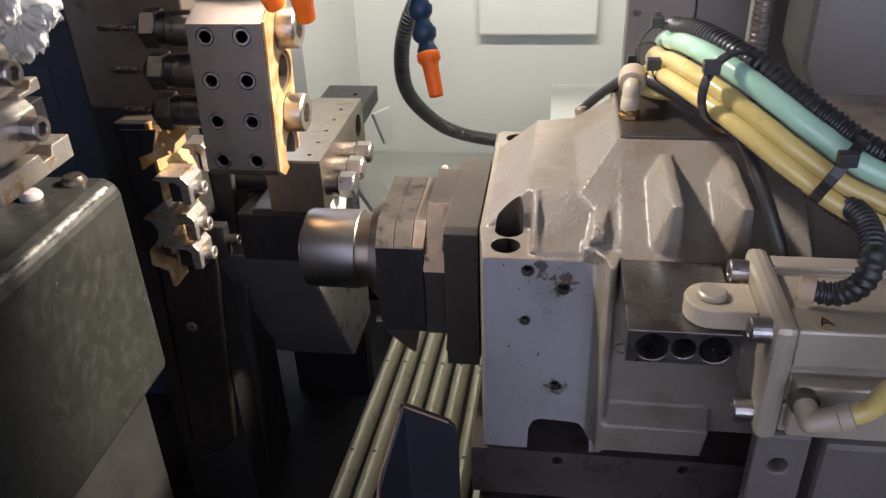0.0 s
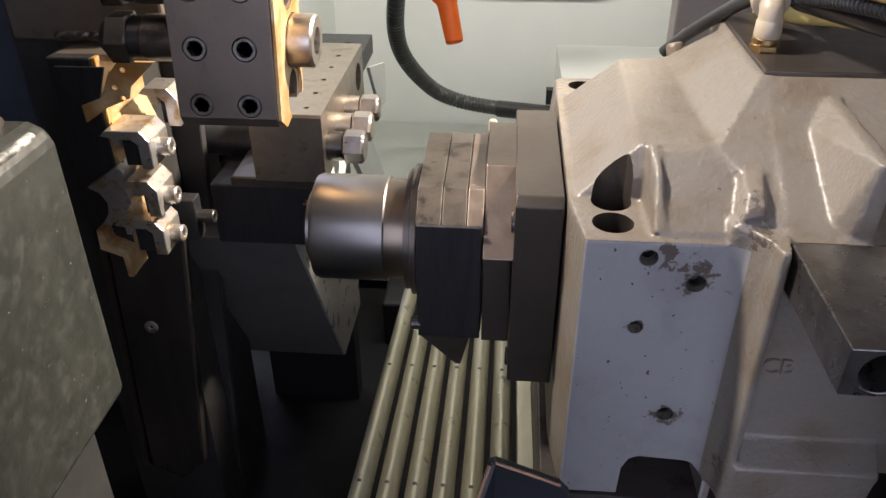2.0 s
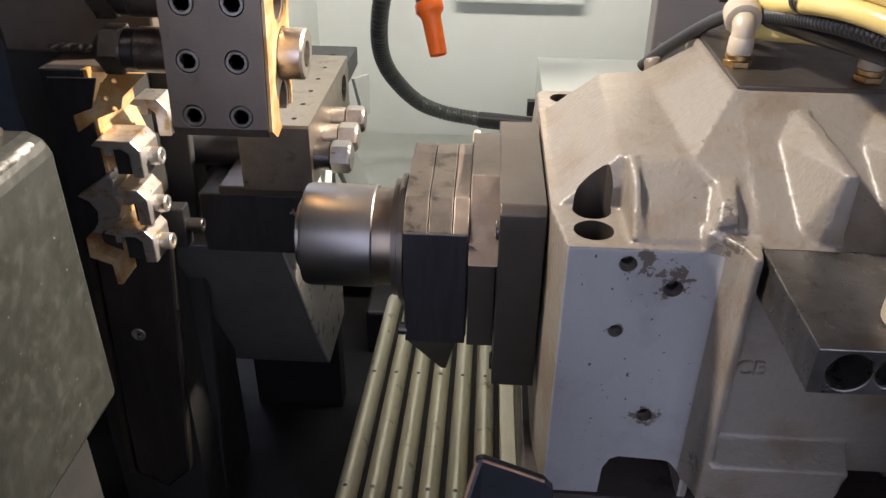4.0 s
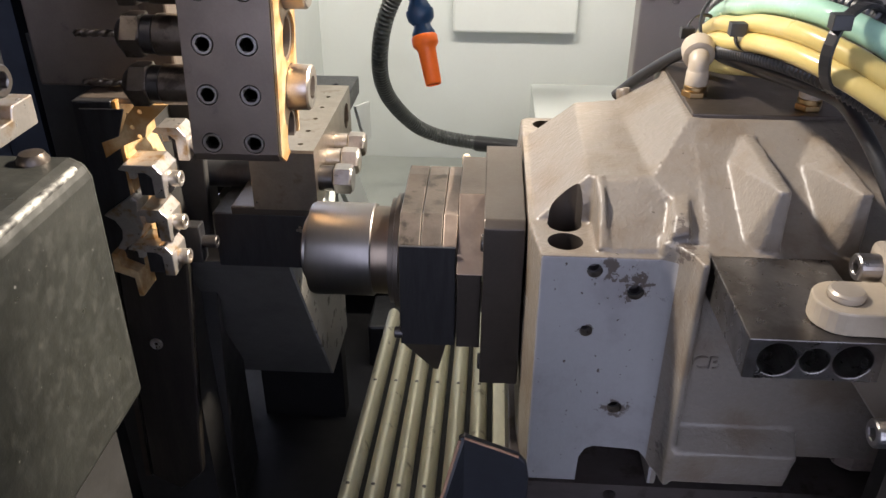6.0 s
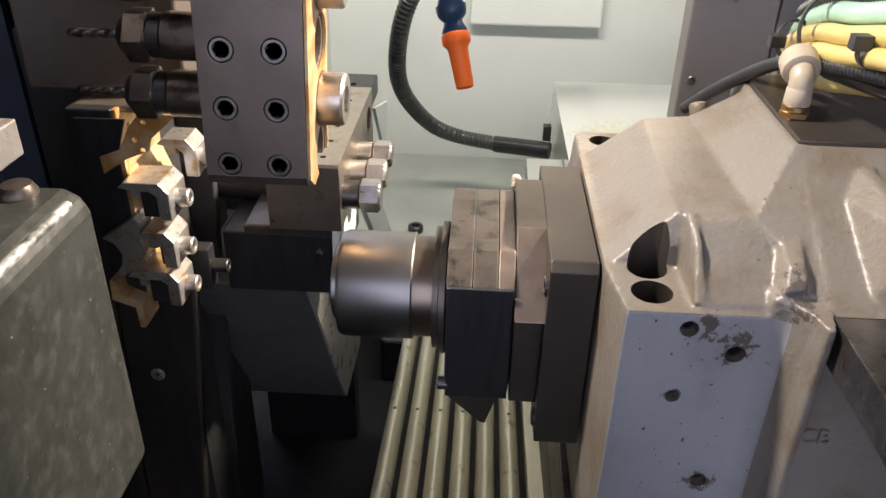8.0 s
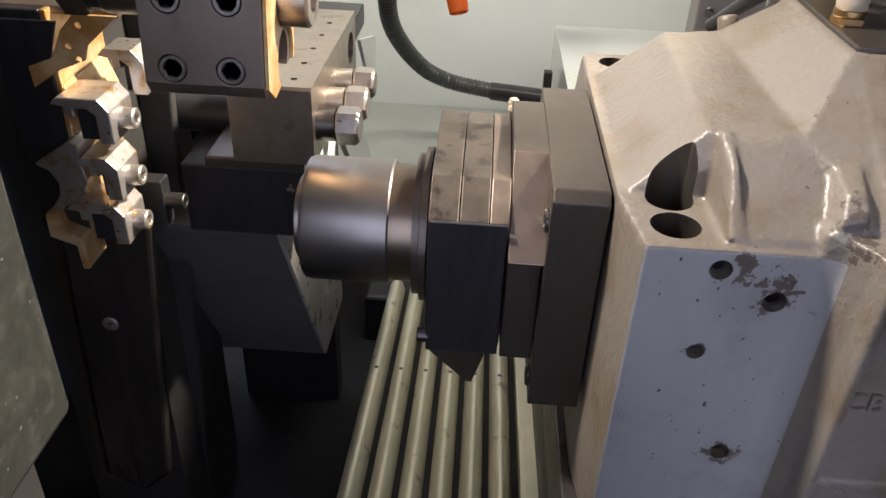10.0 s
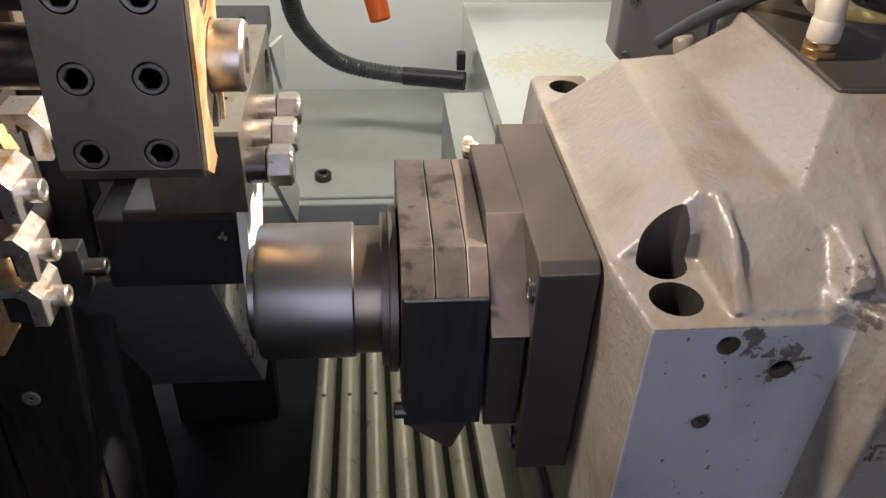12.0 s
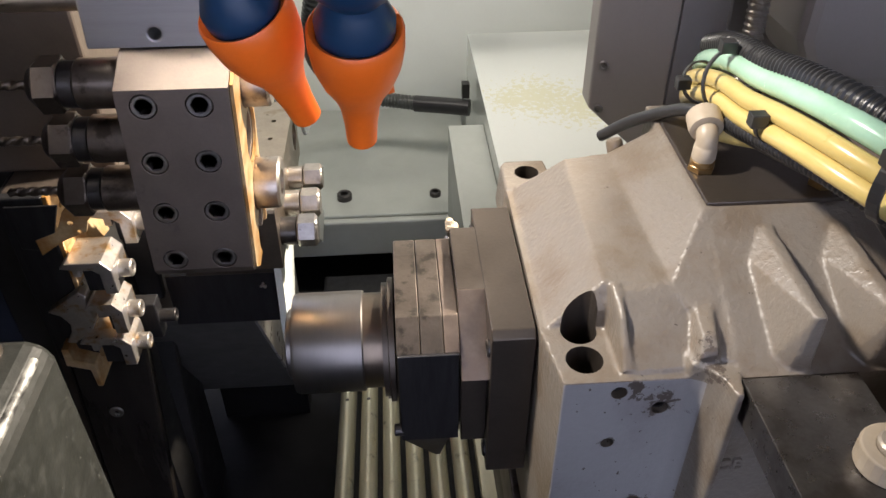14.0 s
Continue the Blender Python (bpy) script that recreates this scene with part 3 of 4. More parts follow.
for poly in shell.data.polygons:
    c = poly.center + base
    for x, y in ((-0.0163, 0.331), (-0.0155, 0.3465), (-0.0185, 0.462)):
        if math.hypot(c.x - x, c.y - y) < 0.0073 and (abs(poly.normal.z) < 0.35 and (poly.normal.x * (x - c.x) + poly.normal.y * (y - c.y)) > 0.003 or c.z < 0.345):
            poly.material_index = 1
    # Faces turned to the front take the room-lit copy of the paint.
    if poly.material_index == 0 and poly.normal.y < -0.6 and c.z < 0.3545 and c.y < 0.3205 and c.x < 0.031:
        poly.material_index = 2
for x, y, z, r in ((-0.005, 0.327, 0.349, 0.0032), (0.012, 0.326, 0.3395, 0.0034), (-0.006, 0.328, 0.320, 0.0027), (0.010, 0.327, 0.280, 0.0032)):
    part("threaded_insert", lathe([(r * 0.98, 0), (r * 0.98, 0.004), (r * 0.72, 0.004), (r * 0.62, 0.001)], (x, y, z), (0, -1, 0), 18), BLACK_BOLT, head, "dark threaded hole")
part("motor_body", hull(*[(x, y, z) for x, k in ((0.119, 0.0), (0.126, 0.004), (0.30, 0.004)) for y, z in ((0.335 - k, 0.236), (0.335 - k, 0.352), (0.352, 0.372 + k), (0.380, 0.385 + k), (0.46, 0.385 + k), (0.46, 0.236))]), MOTOR, head, "brown-filmed cast motor body", bevel=0.003)
top_plate = part("top_plate", prism_z([(0.0375, 0.3735), (0.118, 0.3735), (0.118, 0.452), (0.0385, 0.452)], 0.3925, 0.3958), PLATE_STEEL, head, "dark brown steel plate on top", bevel=0.0006)
part("lifting_stud", lathe([(0.004, 0), (0.004, 0.0050), (0.0034, 0.0062), (0.002, 0.0066)], (0.021, 0.446, 0.377), (-0.2, 0.3, 1)), CAST, head, smooth=True)


def lettering(text, size, depth, place):
    font = bpy.data.curves.new("letter", "FONT")
    font.body, font.size, font.extrude, font.align_x, font.align_y = text, size, depth, "CENTER", "CENTER"
    tmp = new("letter", font)
    me = bpy.data.meshes.new_from_object(tmp.evaluated_get(bpy.context.evaluated_depsgraph_get()))
    bpy.data.objects.remove(tmp)
    out = bmesh.new()
    out.from_mesh(me)
    bmesh.ops.remove_doubles(out, verts=out.verts, dist=1e-6)
    out.transform(place)
    return out


for x, text in ((0.0405, "C"), (0.0462, "B")):
    part("cast_letter", lettering(text, 0.0092, 0.0012, pose(x, 0.3122, 0.3110, 90, 0, 0)), CAST, head, "raised cast letter")

# nose of the spindle head: adaptor plate, laminated block and turned cap
nose = thing("spindle_nose", (-0.06, 0.39, 0.266), "brown steel spindle nose with a bright turned cap", "spindle nose")
part("adaptor_plate", hull(*[(x, y, z) for x in (-0.0495, -0.0315) for y, z in ((0.3480, 0.267), (0.3480, 0.3508), (0.3512, 0.3540), (0.4365, 0.3540), (0.4365, 0.267))]), PLATE_STEEL, nose, "thick brown steel adaptor plate", bevel=0.0006)
boss = part("boss", hull(*[(x, y, z) for x in (-0.0612, -0.0490) for y, z in ((0.3497, 0.3262), (0.3770, 0.3537), (0.4215, 0.3537), (0.4215, 0.327))]), PLATE_STEEL, nose, "brown steel boss with a smooth slanting face", bevel=0.0004)
# Only the slanting face gets the paler steel, painting in its reflection.
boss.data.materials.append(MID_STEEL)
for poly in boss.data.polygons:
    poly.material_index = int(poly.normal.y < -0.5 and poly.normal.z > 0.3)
part("lower_block", box(-0.0610, -0.0499, 0.3525, 0.4190, 0.2845, 0.3260), PLATE_STEEL, nose, bevel=0.0005)
STACK = ((0.3565, 0.286), (0.3565, 0.3368), (0.3690, 0.3468), (0.408, 0.3490), (0.4205, 0.3485), (0.4205, 0.286))
for x0, x1 in ((-0.0880, -0.0780), (-0.0777, -0.0681)):
    part("laminated_plate", hull(*[(x, y, z) for x in (x0, x1) for y, z in STACK]), PLATE_TOP, nose, "stained ground steel plate with chamfered corner", bevel=0.0004)
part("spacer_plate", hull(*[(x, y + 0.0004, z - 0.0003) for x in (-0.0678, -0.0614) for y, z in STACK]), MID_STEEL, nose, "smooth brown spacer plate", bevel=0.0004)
part("front_cover", box(-0.0875, -0.0618, 0.3548, 0.3562, 0.2835, 0.3372), BLUE_BLACK, nose, "blue-black cover plate", bevel=0.0004)
part("deflector", hull((-0.0865, 0.3552, 0.2832), (-0.066, 0.3552, 0.2832), (-0.0700, 0.3610, 0.2640), (-0.0722, 0.3610, 0.2642), (-0.0865, 0.3580, 0.2832), (-0.066, 0.3580, 0.2832), (-0.0700, 0.3635, 0.2640)), PLATE_STEEL, nose, "small bent deflector tab", bevel=0.0003)
part("flange", lathe([(0.0255, 0), (0.0285, 0.0008), (0.0285, 0.0032), (0.0262, 0.0036), (0.0262, 0.006), (0.020, 0.006)], (-0.0880, 0.3870, 0.3170), (-1, 0, 0), 56), PLATE_STEEL, nose, "thin turned flange", smooth=True)
part("neck", lathe([(0.0218, 0), (0.0218, 0.0095)], (-0.0935, 0.3870, 0.3170), (-1, 0, 0), 56), NECK, nose, "brown-filmed turned neck", smooth=True)
part("cap", lathe([(0.0205, 0), (0.0226, 0.0), (0.0231, 0.0006), (0.0231, 0.0295), (0.0224, 0.0312), (0.0215, 0.0312), (0.0185, 0.0305), (0.0160, 0.0312), (0.0160, 0.0340), (0.0150, 0.0346), (0.010, 0.0346), (0.0095, 0.026), (0.004, 0.025)], (-0.1025, 0.3870, 0.3170), (-1, 0, 0), 72), STEEL, nose, "bright turned steel cap", smooth=True)
part("side_screw", cap_screw((-0.0877, 0.3572, 0.2885), (-1, 0, 0), 0.0028, 0.0030), BLACK_BOLT, nose)
for y, z in ((0.3545, 0.3405), (0.3555, 0.2745), (0.4280, 0.3455)):
    part("plate_screw", cap_screw((-0.0495, y, z), (-1, 0, 0), 0.0040, 0.0012, 0.55), BLACK_BOLT, nose, "sunk socket screw")
part("grease_nipple", lathe([(0.0035, 0), (0.0035, 0.004), (0.0022, 0.005), (0.0030, 0.008), (0.0020, 0.010)], (-0.0590, 0.4330, 0.3350), (0, 0.1, 1), 18), STEEL, nose, "bright grease nipple", smooth=True)
part("sealing_tape", join(*[ball(0.0024, (-0.0590 + random.uniform(-.002, .002), 0.4330 + random.uniform(-.002, .002), 0.3435 + random.uniform(0, .004)), 8) for _ in range(7)]), CREAM, nose, "frayed white sealing tape")

# ---- guideway, ribbed cover and foot below ----
rail = thing("guideway", (0.1, 0.36, 0.0), "dark oily guideway under the spindle head", "guideway")
part("rail_body", cut(box(-0.034, 0.26, 0.3185, 0.47, 0.200, 0.2340), *[cylinder(0.0028, (0.013 + 0.067 * k, 0.31, 0.2275), (0, 1, 0), 0.025) for k in range(4)]), RAIL, rail, bevel=0.0008)
part("bed", box(-0.030, 0.30, 0.330, 0.50, 0.0, 0.1995), COLUMN_MATT, rail)
part("edge_strip", box(-0.030, 0.28, 0.306, 0.3295, 0.186, 0.197), RAIL, rail, bevel=0.001)


def ribs():
    n, per, x0 = 240, 0.0159, -0.1351
    bm = bmesh.new()
    top, low = [], []
    for k in range(n + 1):
        x = x0 + 6 * per * k / n
        ph = ((x - x0) / per) % 1.0
        dz = 0.0118 * max(0.0, math.sin(math.pi * ph / 0.78)) ** 0.45 - 0.0080 if ph < 0.78 else -0.0080
        flat = [(x, y, 0.1395 - (y - 0.399) * 0.125) for y in (0.26, 0.64)]
        top.append([bm.verts.new((p[0], p[1], p[2] + dz)) for p in flat])
        low.append([bm.verts.new((p[0], p[1], p[2] - 0.012)) for p in flat])
    for a, b, c, d in zip(top, top[1:], low, low[1:]):
        bm.faces.new((a[0], a[1], b[1], b[0]))
        bm.faces.new((c[0], d[0], d[1], c[1]))
        bm.faces.new((a[0], b[0], d[0], c[0]))
        bm.faces.new((a[1], c[1], d[1], b[1]))
    bm.faces.new((top[0][0], low[0][0], low[0][1], top[0][1]))
    bm.faces.new((top[-1][0], top[-1][1], low[-1][1], low[-1][0]))
    return bm


cover = thing("ribbed_cover", (-0.09, 0.45, 0.0), "ribbed metal slide cover with pale oily ridges", "slide cover")
part("ribbed_sheet", ribs(), RIBBED, cover, smooth=True)
part("flat_strip", hull(*[(x, y, 0.1430 - (y - 0.399) * 0.125 - d) for x in (-0.0392, -0.0180) for y in (0.26, 0.64) for d in (0, 0.012)]), RIBBED, cover, "flat strip beside the ridges", bevel=0.001)
part("carrier", hull(*[(x, y, z) for x in (-0.128, -0.022) for y, z in ((0.262, 0.0), (0.262, 0.135), (0.638, 0.092), (0.638, 0.0))]), COLUMN_MATT, cover)
# A near-black strip lies in each groove, in the floor's material.
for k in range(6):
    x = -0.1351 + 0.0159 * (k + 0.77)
    part("groove_dirt", hull(*[(u, y, 0.1395 - (y - 0.399) * 0.125 - d) for u in (x, x + 0.0039) for y in (0.261, 0.639) for d in (0.0068, 0.0085)]), FLOOR, cover, "near-black strip along the bottom of the groove")
for k in range(6):
    for y in (0.399, 0.519):
        part("rivet", lathe([(0.0013, -0.001), (0.0013, 0.0004), (0.0006, 0.0006)], (-0.1351 + 0.0159 * (k + 0.39), y, 0.1395 - (y - 0.399) * 0.125 + 0.0036), (0, 0.1, 1), 10), BLACK_BOLT, cover)

bracket = thing("black_bracket", (-0.04, 0.25, 0.2), "black painted folded sheet bracket with rounded corner", "bracket")
part("upright", prism_y([(-0.0555, 0.20), (-0.0555, 0.3215), (-0.0535, 0.3225), (-0.0350, 0.3150), (-0.0322, 0.3115), (-0.0310, 0.305), (-0.0310, 0.20)], 0.2500, 0.2525), BRACKET, bracket, bevel=0.0006)
part("flange", hull((-0.0555, 0.2500, 0.3210), (-0.0535, 0.2500, 0.3210), (-0.066, 0.238, 0.285), (-0.064, 0.238, 0.285), (-0.0555, 0.2500, 0.2), (-0.0535, 0.2500, 0.2), (-0.066, 0.238, 0.2), (-0.064, 0.238, 0.2)), BRACKET, bracket)
part("worn_rim", tube([(-0.0552, 0.2497, 0.3212), (-0.0600, 0.2440, 0.3040), (-0.0652, 0.2378, 0.2850), (-0.0652, 0.2378, 0.25)], 0.0006, 8, 6), RUST, bracket, "rusty bare edge")
part("worn_rim", tube([(-0.0535, 0.2497, 0.3222), (-0.0440, 0.2497, 0.3185), (-0.0350, 0.2497, 0.3148)], 0.0005, 8, 6), RUST, bracket, "rusty bare edge")
part("foot_sheet", hull((-0.07, 0.225, 0.20), (0.25, 0.225, 0.20), (0.25, 0.305, 0.185), (-0.07, 0.305, 0.185), (-0.07, 0.225, 0.196), (0.25, 0.225, 0.196), (0.25, 0.305, 0.181), (-0.07, 0.305, 0.181)), BRACKET, bracket)
part("foot_post", box(-0.05, 0.24, 0.25, 0.29, 0.0, 0.19), COLUMN_MATT, bracket)

# ---- bored block and air cylinder ----
block = thing("bored_block", (0.058, 0.285, 0.346), "dark steel block with three bored holes", "block")
part("block_body", cut(box(0.0365, 0.0800, 0.2590, 0.3120, 0.3455, 0.3612), *[cylinder(r, (x, 0.25, 0.3533), (0, 1, 0), 0.035) for x, r in ((0.0465, 0.0063), (0.0585, 0.0048), (0.0705, 0.0063))]), BLOCK_STEEL, block, bevel=0.0008)
air = thing("air_cylinder", (0.12, 0.265, 0.33), "pale anodised air cylinder with bolted end flange", "air cylinder")
part("clevis_tab", cut(join(hull(*([(0.0690 + 0.0105 * math.cos(a), 0.2720 + 0.0105 * math.sin(a), z) for a in [radians(90 + 15 * k) for k in range(13)] for z in (0.3613, 0.3700)] + [(0.0850, 0.2825, 0.3613), (0.0850, 0.2615, 0.3613), (0.0850, 0.2825, 0.3700), (0.0850, 0.2615, 0.3700)]))), cylinder(0.0052, (0.069, 0.272, 0.35), (0, 0, 1), 0.03)), CREAM, air, "pale rounded clevis tab", bevel=0.0008)
part("clevis_pin", lathe([(0.0051, 0), (0.0051, 0.0125), (0.0058, 0.0125), (0.0058, 0.0142), (0.0050, 0.0150), (0.001, 0.0150)], (0.069, 0.272, 0.3580), (0, 0, 1)), CYL_ALU, air, smooth=True)
part("end_flange", box(0.0850, 0.0935, 0.2395, 0.2975, 0.3260, 0.3790), CYL_ALU, air, bevel=0.003)
part("barrel", cut(box(0.0936, 0.240, 0.2420, 0.2950, 0.3290, 0.3765), box(0.09, 0.25, 0.230, 0.2445, 0.3560, 0.3600), box(0.09, 0.25, 0.230, 0.2445, 0.3430, 0.3465), box(0.09, 0.25, 0.2570, 0.2860, 0.3725, 0.39)), CYL_ALU, air, bevel=0.0012)
part("valve_plate", box(0.0945, 0.235, 0.2345, 0.2418, 0.3335, 0.3575), CYL_ALU, air, bevel=0.0012)
for y, z in ((0.2885, 0.3720), (0.2470, 0.3725), (0.2490, 0.3330), (0.2885, 0.3330)):
    part("flange_bolt", cap_screw((0.0852, y, z), (-1, 0, 0), 0.0048, 0.0075, 0.5), BOLT, air, "socket head bolt")
disc = part("label_disc", cylinder(0.0052, (0.1035, 0.2475, 0.3763), (0, 0, 1), 0.0006), TAN_DISC, air, "round tan label with the letter A")
part("letter", lettering("A", 0.0075, 0.0002, pose(0.1035, 0.2475, 0.37715, 0, 0, 8)), INK, disc, "dark letter A")
part("hose_socket", lathe([(0.0042, 0), (0.0050, 0.0008), (0.0052, 0.0055), (0.0047, 0.0062)], (0.0965, 0.2625, 0.3815), (1, -0.3, 0.0)), TAN_DISC, air, smooth=True)
part("push_elbow", join(cylinder(0.0041, (0.0970, 0.2340, 0.3520), (0.1, -1, -0.2), 0.010), ball(0.0043, (0.0980, 0.2245, 0.3500)), lathe([(0.0042, 0), (0.0042, 0.009), (0.0048, 0.0095), (0.0048, 0.0135), (0.0042, 0.014)], (0.0980, 0.2245, 0.3500), (0.85, -0.15, 0.42))), CREAM, air, "cream push-fit elbow", smooth=True)
part("elbow_collar", lathe([(0.0052, 0), (0.0052, 0.0035)], (0.0970, 0.2345, 0.3522), (0, -1, 0)), PLATE_STEEL, air, smooth=True)
part("air_line", tube([(0.1085, 0.2225, 0.3552), (0.1150, 0.2215, 0.3610), (0.122, 0.219, 0.375), (0.150, 0.205, 0.40)], 0.0038), YELLOW, air, "yellow air line", smooth=True)
stand = thing("cylinder_stand", (0.1, 0.26, 0.2), "grey plate stand carrying the air cylinder", "stand")
part("plate", cut(box(0.0880, 0.1085, 0.2440, 0.2520, 0.195, 0.3255), cylinder(0.0035, (0.098, 0.23, 0.309), (0, 1, 0), 0.05)), PANEL_PAINT, stand, bevel=0.0015)
part("cradle", box(0.1150, 0.24, 0.2470, 0.30, 0.195, 0.3200), PANEL_PAINT, stand, bevel=0.003)
part("web", box(0.1085, 0.115, 0.262, 0.29, 0.195, 0.318), COLUMN_MATT, stand)

# ---- fittings and cables on the head ----
for x, y, z, way in ((0.0432, 0.3985, 0.3958, (0.10, 0.95, 0.25)), (0.0885, 0.3835, 0.3958, (-0.9, 0.25, 0.12))):
    e = thing("elbow_fitting", (x, y, z), "aged cream push-fit elbow in a brass nut", "fitting", "elbow fittings")
    part("brass_nut", lathe([(0.0052, 0, True), (0.0054, 0.0006, True), (0.0054, 0.0024, True), (0.0047, 0.0027), (0.0051, 0.0032), (0.0051, 0.0048), (0.0044, 0.0052)], (x, y, z), (0, 0, 1), 36), BRASS, e, "brass hexagon nut")
    run = Vector(way).normalized()
    top = Vector((x, y, z + 0.0150))
    bend = tube([(x, y, z + 0.0050), (x, y, z + 0.0110), top + run * 0.0012, top + run * 0.0060 + Vector((0, 0, 0.0010))], 0.0045, 18, 8)
    part("elbow_body", join(lathe([(0.0047, 0), (0.0050, 0.001), (0.0048, 0.006), (0.0044, 0.0066)], (x, y, z + 0.0050), (0, 0, 1)), bend), CREAM, e, smooth=True)
    part("collar", lathe([(0.0050, 0), (0.0068, 0.0008), (0.0072, 0.0030), (0.0072, 0.0090), (0.0062, 0.0102), (0.0034, 0.0102)], top + run * 0.0030 + Vector((0, 0, 0.0008)), run), CREAM, e, "thick release collar", smooth=True)
loom = thing("cable_loom", (0.06, 0.38, 0.395), "bundle of yellow and green hoses with black conduits", "cable loom")
MAIN = [(0.085, 0.505, 0.375), (0.072, 0.485, 0.392), (0.064, 0.462, 0.406), (0.0625, 0.440, 0.416), (0.0615, 0.420, 0.422), (0.0610, 0.400, 0.426), (0.0620, 0.370, 0.4335), (0.0670, 0.342, 0.4370), (0.0775, 0.322, 0.4345), (0.090, 0.308, 0.4280), (0.104, 0.297, 0.4195), (0.125, 0.287, 0.4080), (0.16, 0.280, 0.400), (0.24, 0.275, 0.396)]
part("yellow_hose", tube(MAIN, 0.0038, shift=(-0.0045, 0.0, 0.0010)), YELLOW, loom, "glossy yellow hose", smooth=True)
part("yellow_hose", tube(MAIN, 0.0038, shift=(-0.0062, -0.0030, -0.0058)), YELLOW, loom, "glossy yellow hose", smooth=True)
part("yellow_hose", tube(MAIN, 0.0040, shift=(0.0035, 0.003, -0.0060)), YELLOW, loom, "glossy yellow hose", smooth=True)
part("green_hose", tube(MAIN, 0.0047, shift=(0.0010, 0.0035, 0.0080)), GREEN, loom, "translucent pale green hose", smooth=True)
part("black_conduit", tube(MAIN[2:], 0.0056, 14, 12, 0.0028, 0.16, shift=(0.0050, 0.0125, 0.0115)), RUBBER, loom, "black corrugated conduit", smooth=True)
part("black_conduit", tube([(0.053, 0.405, 0.4140), (0.058, 0.372, 0.4210), (0.069, 0.335, 0.4240), (0.090, 0.306, 0.4155), (0.105, 0.294, 0.4065), (0.125, 0.284, 0.3965), (0.18, 0.275, 0.388)], 0.0033, 12, 14, 0.0022, 0.16), RUBBER, loom, "thin black corrugated conduit", smooth=True)
part("black_cable", tube([(0.020, 0.470, 0.372), (0.031, 0.456, 0.388), (0.044, 0.430, 0.407), (0.052, 0.408, 0.4120), (0.066, 0.378, 0.4130), (0.083, 0.351, 0.412), (0.0885, 0.336, 0.4065), (0.0945, 0.320, 0.3935), (0.1015, 0.3065, 0.374), (0.105, 0.3040, 0.360), (0.108, 0.3040, 0.335)], 0.0029), RUBBER, loom, "black rubber cable", smooth=True)
part("gold_tube", tube([(0.047, 0.410, 0.409), (0.056, 0.404, 0.4085), (0.066, 0.396, 0.4100), (0.076, 0.388, 0.4105)], 0.0042), YELLOW, loom, "brown-yellow air tube", smooth=True)
part("black_conduit", tube([(0.108, 0.300, 0.4040), (0.1160, 0.288, 0.4045), (0.1190, 0.272, 0.4040), (0.1175, 0.257, 0.4000), (0.1150, 0.254, 0.390), (0.1095, 0.258, 0.3825), (0.1010, 0.2610, 0.3815)], 0.0046, 14, 14, 0.0026, 0.14), RUBBER, loom, "black corrugated conduit", smooth=True)


def cable_tie(centre, way, rx, rz, tail=(0, 0, 1), wide=0.0048):
    way = Vector(way).normalized()
    side = way.cross(Vector((0, 0, 1))).normalized()
    up = side.cross(way)
    bm = bmesh.new()
    rings = []
    for k in range(28):
        a = 2 * math.pi * k / 28
        out = side * math.cos(a) * rx + up * math.sin(a) * rz
        rings.append([bm.verts.new(Vector(centre) + out * s + way * w) for s, w in ((1, -wide / 2), (1.10, -wide / 2), (1.10, wide / 2), (1, wide / 2))])
    for a, b in zip(rings, rings[1:] + rings[:1]):
        for k in range(4):
            bm.faces.new((a[k], a[(k + 1) % 4], b[(k + 1) % 4], b[k]))
    at = Vector(centre) + (side * tail[0] * rx + up * tail[2] * rz) * 1.1
    lock = box(-0.0032, 0.0032, -0.0026, 0.0026, -0.002, 0.0032)
    lock.transform(Matrix.Translation(at))
    part("cable_tie", join(bm, lock), RUBBER, loom, "black cable tie", bevel=0.0004)


cable_tie((0.0605, 0.424, 0.4225), (0.0, -0.9, 0.25), 0.0125, 0.0140, (0.3, 0, 0.95), 0.0024)
cable_tie((0.0755, 0.3250, 0.4365), (0.5, -0.8, -0.0), 0.0138, 0.0145, (0.75, 0, 0.65), 0.0044)
cable_tie((0.1120, 0.2925, 0.4160), (0.8, -0.45, -0.42), 0.0125, 0.0138, (0.75, 0, 0.65), 0.0044)
cable_tie((0.0560, 0.376, 0.4280), (0.05, -0.9, 0.05), 0.0058, 0.0056, (0.9, 0, 0.4), 0.0036)
cable_tie((0.0560, 0.446, 0.412), (0.1, -0.8, 0.5), 0.0085, 0.0090, (0.95, 0, 0.0), 0.003)

# ---- gang tool block with drills ----
gang = thing("gang_tool_block", (-0.164, 0.407, 0.366), "grey ground steel tool block with eight set screws", "tool block")
rows_z = (0.3742, 0.3970, 0.4195, 0.4425)
gang_cuts = [cylinder(0.0049, (x, 0.37, z), (0, 1, 0), 0.020) for z in rows_z for x in (-0.1755, -0.1560)] + [cylinder(0.0092, (-0.19, 0.405, z), (1, 0, 0), 0.06, 40) for z in (0.3720, 0.3935, 0.4170, 0.4405)]
part("block_body", cut(hull(*[(x, y, z) for x in (-0.1850, -0.1452) for y, z in ((0.3800, 0.3690), (0.3830, 0.3645), (0.3890, 0.3632), (0.4180, 0.3670), (0.4180, 0.4570), (0.3960, 0.4570), (0.3800, 0.4490))]), *gang_cuts), GANG_STEEL, gang, "flat grey steel body", bevel=0.0006)
